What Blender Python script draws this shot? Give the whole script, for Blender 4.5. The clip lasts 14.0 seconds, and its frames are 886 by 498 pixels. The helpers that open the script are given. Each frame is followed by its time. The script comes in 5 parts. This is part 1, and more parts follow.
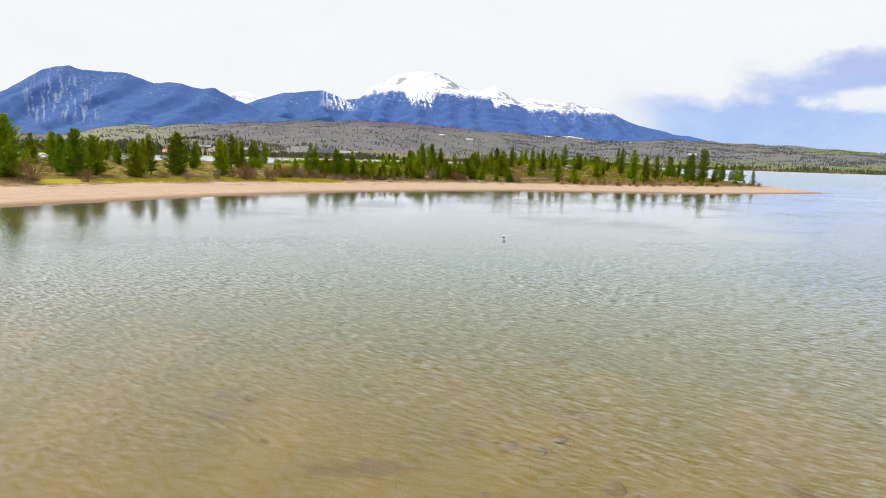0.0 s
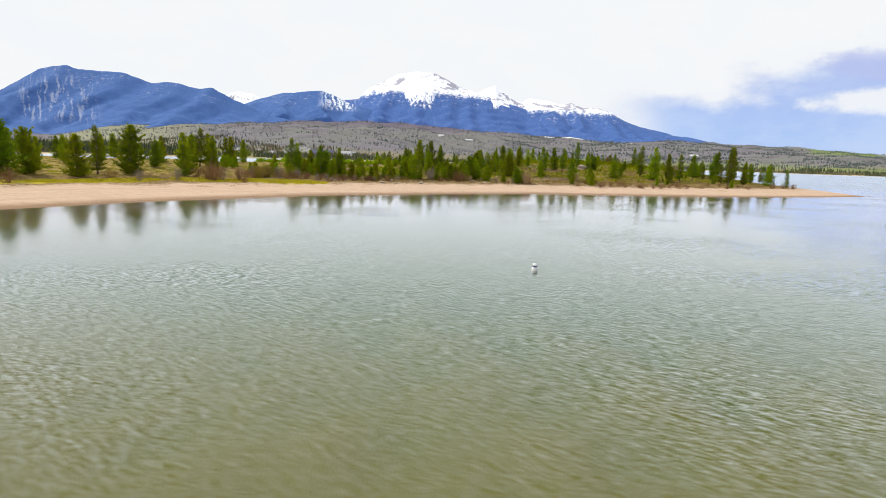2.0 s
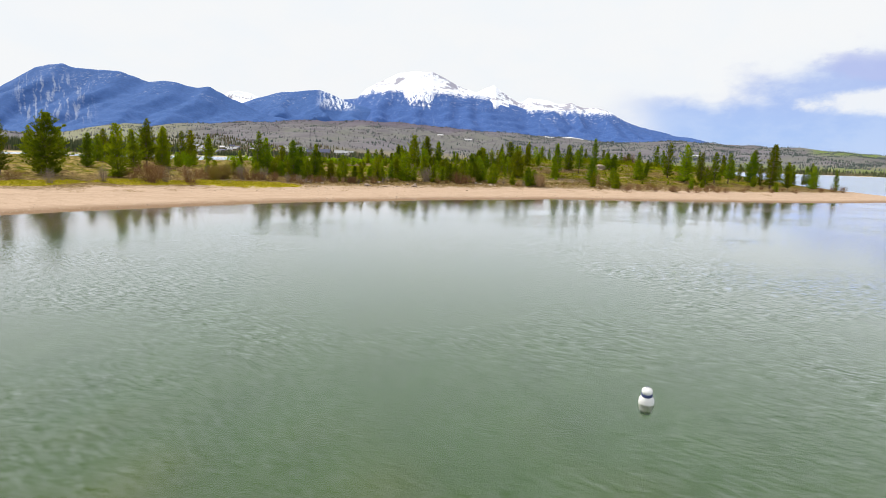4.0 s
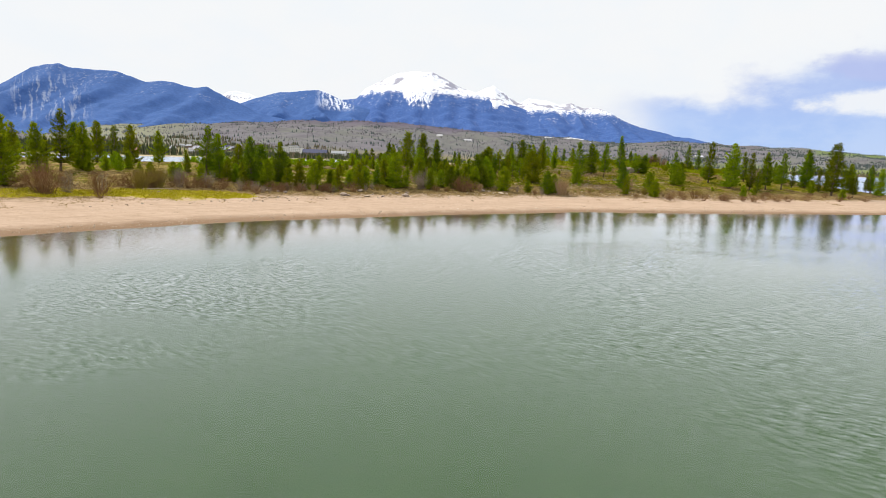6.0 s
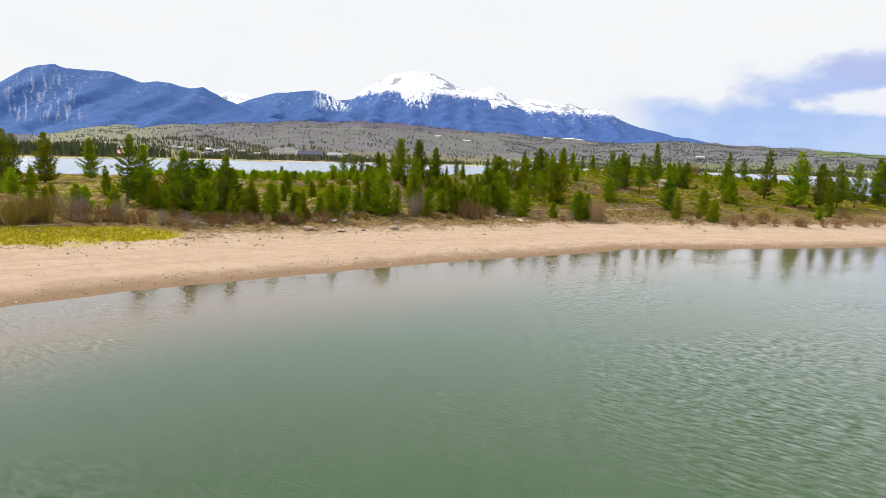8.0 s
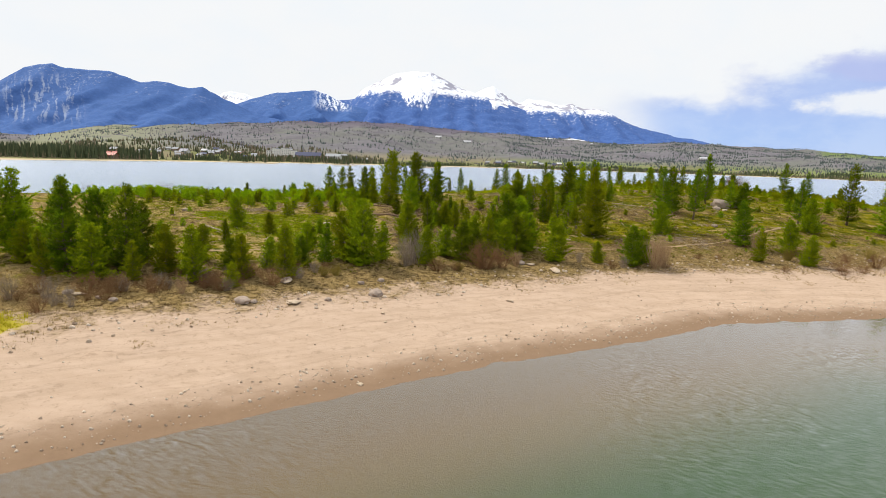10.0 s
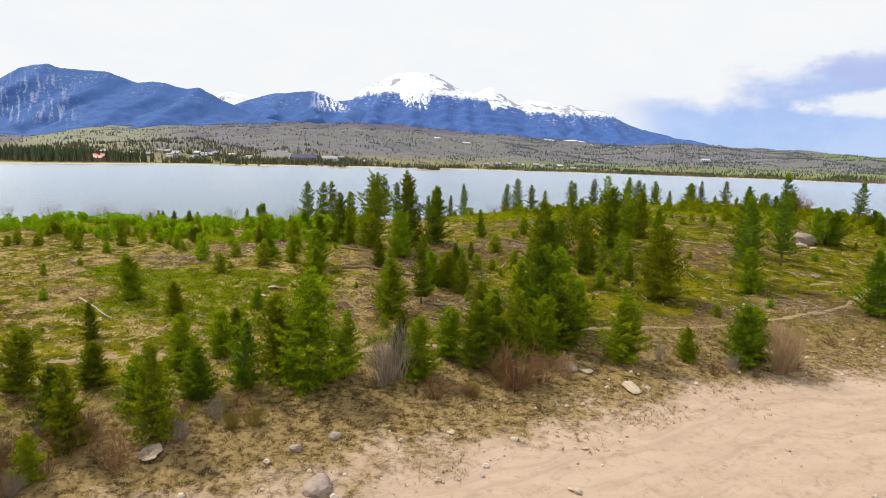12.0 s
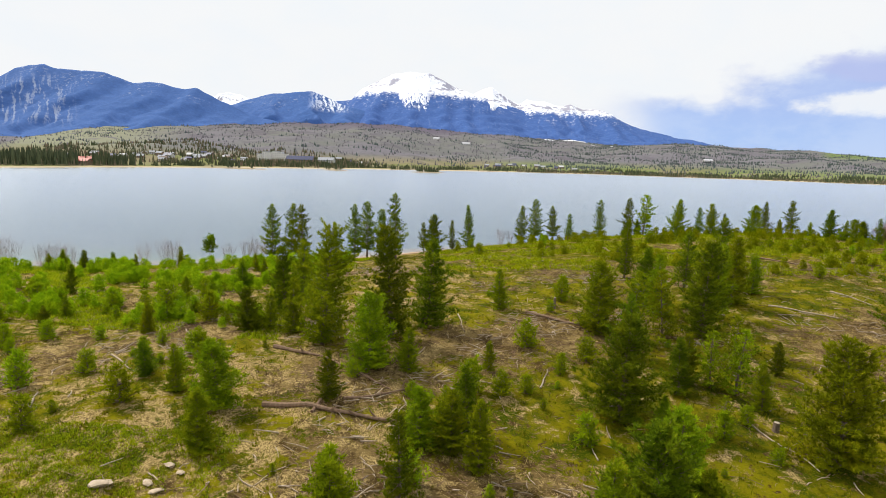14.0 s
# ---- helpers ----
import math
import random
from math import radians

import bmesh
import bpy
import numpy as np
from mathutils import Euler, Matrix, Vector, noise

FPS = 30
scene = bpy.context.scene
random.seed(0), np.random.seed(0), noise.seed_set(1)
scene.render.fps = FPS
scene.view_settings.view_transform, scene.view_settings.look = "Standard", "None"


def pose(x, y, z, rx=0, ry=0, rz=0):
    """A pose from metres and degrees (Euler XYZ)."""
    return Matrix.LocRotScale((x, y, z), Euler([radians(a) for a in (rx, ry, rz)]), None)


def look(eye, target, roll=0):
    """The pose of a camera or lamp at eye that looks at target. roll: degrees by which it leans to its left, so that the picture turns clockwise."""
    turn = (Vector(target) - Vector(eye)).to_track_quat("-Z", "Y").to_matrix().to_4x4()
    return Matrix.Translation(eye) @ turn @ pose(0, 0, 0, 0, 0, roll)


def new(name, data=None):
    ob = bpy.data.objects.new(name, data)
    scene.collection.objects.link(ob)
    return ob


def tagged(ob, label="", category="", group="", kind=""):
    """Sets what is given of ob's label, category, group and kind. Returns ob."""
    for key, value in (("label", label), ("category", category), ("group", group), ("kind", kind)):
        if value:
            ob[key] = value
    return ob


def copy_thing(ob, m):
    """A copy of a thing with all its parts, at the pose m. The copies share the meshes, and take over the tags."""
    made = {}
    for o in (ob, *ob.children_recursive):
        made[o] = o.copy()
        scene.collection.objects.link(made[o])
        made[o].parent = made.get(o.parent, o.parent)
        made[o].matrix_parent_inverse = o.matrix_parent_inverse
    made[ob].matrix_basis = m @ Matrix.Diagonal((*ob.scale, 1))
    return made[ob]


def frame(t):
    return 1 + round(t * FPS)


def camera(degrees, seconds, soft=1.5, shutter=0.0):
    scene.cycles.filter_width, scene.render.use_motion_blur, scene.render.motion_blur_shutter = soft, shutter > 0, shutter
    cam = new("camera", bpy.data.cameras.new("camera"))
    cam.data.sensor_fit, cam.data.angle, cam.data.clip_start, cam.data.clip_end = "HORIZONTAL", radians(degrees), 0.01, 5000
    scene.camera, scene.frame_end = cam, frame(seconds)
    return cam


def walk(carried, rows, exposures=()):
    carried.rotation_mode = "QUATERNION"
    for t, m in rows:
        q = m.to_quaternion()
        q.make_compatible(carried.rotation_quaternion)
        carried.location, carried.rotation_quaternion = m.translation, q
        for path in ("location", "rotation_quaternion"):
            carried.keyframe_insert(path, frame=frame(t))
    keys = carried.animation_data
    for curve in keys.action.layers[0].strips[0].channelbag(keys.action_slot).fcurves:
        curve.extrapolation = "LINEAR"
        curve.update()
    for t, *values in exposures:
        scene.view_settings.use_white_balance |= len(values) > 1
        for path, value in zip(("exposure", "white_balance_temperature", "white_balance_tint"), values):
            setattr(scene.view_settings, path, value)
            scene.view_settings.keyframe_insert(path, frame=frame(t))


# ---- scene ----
cam = camera(73.7, 14.0, soft=0.7)
PATH = [
    (0, (0.838, 4.959, 8.168), (0.781, 6.934, 7.863), 1.7),
    (0.5, (0.663, 9.611, 7.99), (0.608, 11.587, 7.685), 1.7),
    (1, (0.42, 14.492, 7.862), (0.366, 16.468, 7.558), 1.8),
    (1.5, (0.158, 19.475, 7.686), (0.105, 21.451, 7.382), 1.8),
    (2, (-0.034, 24.818, 7.48), (-0.088, 26.794, 7.178), 1.8),
    (2.5, (-0.117, 30.434, 7.329), (-0.172, 32.411, 7.027), 1.8),
    (3, (-0.262, 36.223, 7.235), (-0.315, 38.199, 6.932), 1.8),
    (5.5, (-1.008, 67.222, 6.969), (-1.058, 69.199, 6.669), 2.0),
    (6, (-1.247, 73.358, 7.257), (-1.296, 75.334, 6.957), 1.9),
    (6.5, (-1.548, 79.287, 7.639), (-1.597, 81.264, 7.339), 1.8),
    (7, (-1.819, 85.133, 8.109), (-1.866, 87.11, 7.809), 1.9),
    (7.5, (-2.132, 91.044, 8.767), (-2.177, 93.021, 8.468), 1.9),
    (8, (-2.425, 96.945, 9.376), (-2.469, 98.922, 9.077), 1.8),
    (10.5, (-3.766, 124.589, 12.311), (-3.811, 126.566, 12.013), 1.9),
    (11, (-4.054, 130.053, 12.948), (-4.097, 132.031, 12.651), 1.9),
    (11.5, (-4.291, 135.61, 13.649), (-4.332, 137.587, 13.352), 1.9),
    (12, (-4.437, 141.26, 14.189), (-4.478, 143.238, 13.893), 1.9),
    (12.5, (-4.541, 146.979, 14.908), (-4.583, 148.957, 14.612), 2.0),
    (13, (-4.663, 152.857, 15.616), (-4.705, 154.834, 15.32), 1.9),
    (13.5, (-4.907, 158.929, 16.191), (-4.948, 160.906, 15.895), 1.9),
    (14, (-5.121, 164.617, 16.656), (-5.16, 166.595, 16.36), 1.8),
]
walk(cam, [(t, look(eye, target, roll)) for t, eye, target, roll in PATH])


# ---- world and sun: bright broken overcast, the sun high to the west ----
SUN_ELEV, SUN_ROT = radians(50), radians(300)
world = bpy.data.worlds.new("sky")
scene.world = world
world.use_nodes = True


def build_sky(tree):
    """Blue sky low in the north-east, with white overcast and a few grey clouds over the rest."""
    n, l = tree.nodes, tree.links

    def op(kind, a, b=None, c=None):
        m = n.new("ShaderNodeMath")
        m.operation = kind
        for k, v in enumerate((a, b, c)):
            if v is None:
                continue
            if isinstance(v, (int, float)):
                m.inputs[k].default_value = v
            else:
                l.new(v, m.inputs[k])
        return m.outputs[0]

    def step(v, lo, hi):
        m = n.new("ShaderNodeMapRange")
        m.interpolation_type = "SMOOTHSTEP"
        l.new(v, m.inputs[0])
        m.inputs[1].default_value, m.inputs[2].default_value = lo, hi
        return m.outputs[0]

    def cloud_noise(scale, detail, stretch, rough=0.5):
        mp = n.new("ShaderNodeMapping")
        mp.inputs["Scale"].default_value = stretch
        l.new(tc.outputs["Generated"], mp.inputs[0])
        t = n.new("ShaderNodeTexNoise")
        t.inputs["Scale"].default_value, t.inputs["Detail"].default_value = scale, detail
        t.inputs["Roughness"].default_value = rough
        l.new(mp.outputs[0], t.inputs["Vector"])
        return t.outputs["Fac"]

    def mix(f, a, b):
        m = n.new("ShaderNodeMix")
        m.data_type = "RGBA"
        l.new(f, m.inputs[0])
        for k, v in ((6, a), (7, b)):
            if isinstance(v, tuple):
                m.inputs[k].default_value = v
            else:
                l.new(v, m.inputs[k])
        return m.outputs[2]

    tc = n.new("ShaderNodeTexCoord")
    sep = n.new("ShaderNodeSeparateXYZ")
    l.new(tc.outputs["Generated"], sep.inputs[0])
    x, y, z = sep.outputs
    sky = n.new("ShaderNodeTexSky")
    sky.sky_type, sky.sun_disc = "NISHITA", False
    sky.sun_elevation, sky.sun_rotation = SUN_ELEV, SUN_ROT
    sky.altitude = 2700
    dim = n.new("ShaderNodeVectorMath")
    dim.operation = "MULTIPLY"
    l.new(sky.outputs[0], dim.inputs[0])
    dim.inputs[1].default_value = (0.12, 0.12, 0.125)
    broad = cloud_noise(3.0, 4, (1, 1, 2.2))
    fine = cloud_noise(9.0, 6, (1, 1, 2.0), 0.6)
    soft = op("SUBTRACT", broad, 0.5)
    edge = op("ADD", op("MULTIPLY", soft, 0.22), op("MULTIPLY", op("SUBTRACT", fine, 0.5), 0.10))
    # the overcast breaks up towards the east, low over the land
    east = op("MULTIPLY", step(op("ADD", x, edge), 0.19, 0.34), step(op("SUBTRACT", op("ADD", z, edge), op("MULTIPLY", op("SUBTRACT", x, 0.3), 0.17)), 0.132, 0.078))
    # a white cumulus bank stands in the gap, and a slate-blue cloud hangs over it
    puff = op("ADD", op("MULTIPLY", op("SUBTRACT", fine, 0.5), 2.6), op("MULTIPLY", op("SUBTRACT", cloud_noise(26.0, 5, (1, 1, 1.6), 0.62), 0.5), 1.5))

    def lump(cx, cz, wide, high):
        off = op("ADD", op("POWER", op("DIVIDE", op("SUBTRACT", x, cx), wide), 2.0), op("POWER", op("DIVIDE", op("SUBTRACT", z, cz), high), 2.0))
        return step(op("ADD", off, puff), 1.3, 0.4)

    bank = lump(0.60, 0.094, 0.115, 0.021)
    gap = op("MULTIPLY", east, op("SUBTRACT", 1.0, op("MULTIPLY", bank, 0.9)))
    gap = op("SUBTRACT", gap, op("MULTIPLY", gap, op("MULTIPLY", lump(0.372, 0.112, 0.02, 0.016), 0.75)))
    slate = op("MULTIPLY", lump(0.60, 0.143, 0.13, 0.022), 0.65)
    veil = mix(step(fine, 0.35, 0.75), (0.92, 0.935, 0.95, 1), (0.89, 0.925, 0.96, 1))
    veil = mix(step(z, 0.22, 0.85), veil, (0.96, 0.98, 1.04, 1))
    haze_blue = mix(step(z, 0.03, 0.15), (0.39, 0.55, 0.95, 1), (0.47, 0.56, 0.90, 1))
    haze_blue = mix(op("MULTIPLY", step(fine, 0.40, 0.64), 0.55), haze_blue, (0.58, 0.69, 0.97, 1))
    blue = n.new("ShaderNodeMix")
    blue.data_type = "RGBA"
    blue.inputs[0].default_value = 0.8
    l.new(dim.outputs[0], blue.inputs[6])
    l.new(haze_blue, blue.inputs[7])
    out = mix(gap, veil, blue.outputs[2])
    out = mix(slate, out, (0.50, 0.56, 0.86, 1))
    l.new(out, n["Background"].inputs[0])
    n["Background"].inputs[1].default_value = 1.0


build_sky(world.node_tree)
sun = new("sun", bpy.data.lights.new("sun", "SUN"))
sun.data.energy, sun.data.angle, sun.data.color = 3.6, radians(3), (1.0, 0.94, 0.83)
sun_from = Vector((math.sin(SUN_ROT) * math.cos(SUN_ELEV), math.cos(SUN_ROT) * math.cos(SUN_ELEV), math.sin(SUN_ELEV)))
sun.matrix_world = look(sun_from * 100, (0, 0, 0))


# ---- materials ----
class Mat:
    """A node material under construction."""

    def __init__(self, name, rough=0.9, spec=0.2):
        self.m = bpy.data.materials.new(name)
        self.m.use_nodes = True
        self.n, self.l = self.m.node_tree.nodes, self.m.node_tree.links
        self.b = self.n["Principled BSDF"]
        self.b.inputs["Roughness"].default_value = rough
        self.b.inputs["Specular IOR Level"].default_value = spec
        geo = self.n.new("ShaderNodeNewGeometry")
        self.pos, self.nor, self.island = geo.outputs["Position"], geo.outputs["Normal"], geo.outputs["Random Per Island"]
        self.rand = self.n.new("ShaderNodeObjectInfo").outputs["Random"]

    def put(self, v, socket):
        if isinstance(v, (int, float)):
            socket.default_value = v
        elif isinstance(v, tuple):
            socket.default_value = (*v, 1.0) if len(v) == 3 and socket.type == "RGBA" else v
        else:
            self.l.new(v, socket)

    def op(self, kind, a, b=0.0):
        m = self.n.new("ShaderNodeMath")
        m.operation = kind
        self.put(a, m.inputs[0])
        self.put(b, m.inputs[1])
        return m.outputs[0]

    def axis(self, v, k):
        s = self.n.new("ShaderNodeSeparateXYZ")
        self.put(v, s.inputs[0])
        return s.outputs[k]

    def noise(self, scale, detail=4.0, rough=0.55, stretch=(1, 1, 1), local=False):
        mp = self.n.new("ShaderNodeMapping")
        mp.inputs["Scale"].default_value = stretch
        self.put(self.n.new("ShaderNodeTexCoord").outputs["Object"] if local else self.pos, mp.inputs[0])
        t = self.n.new("ShaderNodeTexNoise")
        t.inputs["Scale"].default_value, t.inputs["Detail"].default_value, t.inputs["Roughness"].default_value = scale, detail, rough
        self.put(mp.outputs[0], t.inputs["Vector"])
        return t.outputs["Fac"]

    def step(self, v, lo, hi):
        m = self.n.new("ShaderNodeMapRange")
        m.interpolation_type = "SMOOTHSTEP"
        self.put(v, m.inputs[0])
        m.inputs[1].default_value, m.inputs[2].default_value = lo, hi
        return m.outputs[0]

    def mix(self, f, a, b):
        m = self.n.new("ShaderNodeMix")
        m.data_type = "RGBA"
        self.put(f, m.inputs[0])
        self.put(a, m.inputs[6])
        self.put(b, m.inputs[7])
        return m.outputs[2]

    def bump(self, height, distance, strength=1.0):
        b = self.n.new("ShaderNodeBump")
        b.inputs["Strength"].default_value, b.inputs["Distance"].default_value = strength, distance
        self.put(height, b.inputs["Height"])
        self.l.new(b.outputs[0], self.b.inputs["Normal"])
        return b.outputs[0]

    def done(self, colour):
        self.put(colour, self.b.inputs["Base Color"])
        return self.m


# ---- the lie of the land ----
# the near shore of the wooded peninsula, from its west end to the point of the spit
SHORE = [(-400, -160), (-160, -20), (-80, 40), (-63, 72), (-57, 86), (-51, 97), (-46, 107), (-39.6, 116.5), (-35.5, 121.8), (-30.6, 128), (-24.3, 135.2),
         (-16, 141.5), (-6, 149), (0, 153), (9, 158), (17, 163.5), (27, 166), (38, 169), (53, 174), (75, 181), (100, 194), (120, 206), (127, 211)]
# its back shore, from the spit round to the west
BACK = [(127, 211), (124, 216), (116, 228), (114, 250), (108, 275), (80, 300), (40, 300), (0, 280), (-25, 260), (-50, 249), (-90, 240), (-160, 225), (-400, 210)]
FAR = [(-4800, 300), (-900, 480), (-600, 560), (-380, 600), (-340, 740), (-280, 880), (-150, 1050), (90, 1220), (300, 1260), (480, 1210), (664, 1120), (1000, 1020), (4800, 700)]
RISE = [(-4800, 60), (-2040, 60), (-1650, 116), (-1500, 112), (-1050, 146), (-470, 172), (0, 150), (90, 141), (350, 130), (620, 110), (880, 113), (1150, 120), (1500, 103), (1900, 90), (4800, 60)]


def poly_distance(px, py, line):
    px, py = np.asarray(px, float), np.asarray(py, float)
    best = np.full(px.shape, 1e9)
    for (ax, ay), (bx, by) in zip(line[:-1], line[1:]):
        dx, dy = bx - ax, by - ay
        k = np.clip(((px - ax) * dx + (py - ay) * dy) / (dx * dx + dy * dy), 0, 1)
        best = np.minimum(best, np.hypot(px - ax - k * dx, py - ay - k * dy))
    return best


def inside(px, py, ring):
    odd = np.zeros(px.shape, bool)
    for (ax, ay), (bx, by) in zip(ring, ring[1:] + ring[:1]):
        if ay == by:
            continue
        odd ^= ((ay > py) != (by > py)) & (px < (bx - ax) * (py - ay) / (by - ay) + ax)
    return odd


def along(v, pairs):
    xs, ys = zip(*pairs)
    return np.interp(v, xs, ys)


def wave(px, py, size, seed, octaves=3):
    """Smooth rolling noise from a few turned sine sheets, about -1 to 1."""
    rng = np.random.RandomState(seed)
    total, weight = np.zeros(np.shape(px)), 0.0
    for o in range(octaves):
        k = 2 * math.pi / (size / 1.9 ** o)
        for _ in range(4):
            a, p, w = rng.uniform(0, 2 * math.pi), rng.uniform(0, 2 * math.pi), rng.uniform(0.7, 1.3)
            total = total + np.sin((px * math.cos(a) + py * math.sin(a)) * k * w + p) * 0.5 ** o
        weight += 1.6 * 0.5 ** o
    return total / weight


def land(px, py):
    """Height of the ground over the lake's level."""
    px, py = np.asarray(px, float), np.asarray(py, float)
    d_front, d_back = poly_distance(px, py, SHORE), poly_distance(px, py, BACK)
    on = inside(px, py, SHORE + BACK[1:])
    lumps = wave(px, py, 38, 3) * 0.14 + wave(px, py, 9, 4) * 0.10 + wave(px, py, 2.4, 5, 2) * 0.035
    rise = along(d_front, [(0, 0), (5, 0.6), (12, 1.5), (18, 2.1), (24, 2.8), (32, 3.75), (40, 4.9), (47, 5.6), (58, 6.15), (80, 6.4)]) * along(px, [(-60, 0.75), (-28, 0.84), (-12, 1.0), (60, 1.05)])
    fall = along(d_back, [(0, 0), (4, 0.7), (14, 2.2), (28, 4.4), (45, 6.0), (70, 6.8)])
    top = np.minimum(rise, fall) - 0.35 * np.exp(-np.abs(rise - fall) / 0.8)
    top = top + 1.7 * np.exp(-((px - 32) / 34) ** 2 - ((py - 245) / 26) ** 2)
    top = np.maximum(top, 0) + lumps * np.clip((np.minimum(d_front, d_back) - 6) / 20, 0, 1) + wave(px, py, 3.1, 8, 2) * 0.025
    near = np.minimum(d_front, d_back)
    bed = -along(near, [(0, 0), (3, 0.14), (8, 0.6), (15, 1.8), (22, 3.0), (32, 4.0), (60, 4.6), (200, 5)])
    # the shallows and the shore that the flight leaves behind it
    behind = along(py + 0.12 * px, [(-60, 3.0), (-22, 0.4), (-14, 0.0), (4, -0.55), (14, -0.8), (30, -1.15), (48, -2.0), (75, -3.4), (110, -5)])
    bed = np.maximum(bed, behind + wave(px, py, 7, 6) * 0.12)
    z = np.where(on, top, bed)
    beyond = py - along(px, FAR)
    depth = np.maximum(2950 - along(px, FAR), 600)
    share = np.clip(beyond / depth, 0, 1.2)
    slope = along(share, [(0, 0.0), (0.04, 0.004), (0.07, 0.016), (0.18, 0.05), (0.36, 0.20), (0.6, 0.52), (0.85, 0.86), (1.0, 1.0), (1.2, 0.96)]) * along(px * 2900 / np.maximum(py, 700), RISE)
    slope = slope + (wave(px, py, 420, 9) * 9 + wave(px, py, 120, 10) * 3) * np.clip(beyond / 500 - 0.1, 0, 1)
    return np.where(beyond > 0, np.maximum(slope, 0.02 * np.minimum(beyond, 60)), np.where(beyond > -300, np.maximum(z, beyond * 0.05), z))


TRAIL = [(-38, 165.5), (-32, 167.6), (-25.6, 170.4), (-22.7, 171.5), (-20, 172.7), (-16.6, 173.3), (-13.5, 174.2), (-9.8, 175.5), (-3, 178.5), (4, 182), (10, 183.9), (14.9, 184.5), (22.7, 188), (29.7, 192), (36, 198), (46, 206)]


def moss_share(px, py):
    """How far moss and juniper cover the upland, 0 to 1."""
    v = wave(px, py, 15, 81, 4) * 0.55 + 0.22 + 0.06 * np.clip((px - 2) / 10, 0, 1)
    v = v + 0.7 * np.exp(-((px + 22) / 6.5) ** 2 - ((py - 184) / 5) ** 2) + 0.5 * np.exp(-((px - 12) / 9) ** 2 - ((py - 190) / 4) ** 2)
    v = v - 0.7 * np.exp(-((px + 12) / 4) ** 2 - ((py - 195) / 3.5) ** 2) - 0.6 * np.exp(-((px - 28) / 6) ** 2 - ((py - 190) / 5) ** 2) - 0.5 * np.exp(-((px + 9) / 4) ** 2 - ((py - 188) / 3) ** 2)
    v = v + 0.5 * np.exp(-((px + 21) / 8) ** 2 - ((py - 172) / 5) ** 2)
    return np.clip(0.5 + v, 0, 1)


def sedge_share(px, py):
    """The strips of fresh grass above the beach in the west."""
    d = poly_distance(px, py, [(-72, 108), (-62, 124), (-57, 131)])
    e = poly_distance(px, py, [(-52, 137), (-43, 145.5), (-37, 148), (-32.5, 150.2)])
    return np.clip(1.25 - np.minimum(d / 3.4, e / 4.4) + 0.25 * wave(px, py, 6, 83), 0, 1)


def graded(parts):
    out = []
    for a, b, s in parts:
        out += list(np.linspace(a, b, max(1, round((b - a) / s)), endpoint=False))
    return np.array(out + [parts[-1][1]])


def grid_mesh(name, xs, ys, zs):
    nx, ny = len(xs), len(ys)
    gx, gy = np.meshgrid(xs, ys)
    verts = np.column_stack([gx.ravel(), gy.ravel(), zs.ravel()])
    a = (np.arange(ny - 1)[:, None] * nx + np.arange(nx - 1)[None, :]).ravel()
    faces = np.column_stack([a, a + 1, a + nx + 1, a + nx])
    me = bpy.data.meshes.new(name)
    me.vertices.add(len(verts))
    me.vertices.foreach_set("co", verts.ravel())
    me.loops.add(faces.size)
    me.loops.foreach_set("vertex_index", faces.ravel().astype(np.int32))
    me.polygons.add(len(faces))
    me.polygons.foreach_set("loop_start", np.arange(0, faces.size, 4, dtype=np.int32))
    me.polygons.foreach_set("loop_total", np.full(len(faces), 4, dtype=np.int32))
    me.polygons.foreach_set("use_smooth", np.ones(len(faces), bool))
    me.update()
    me.validate()
    return me


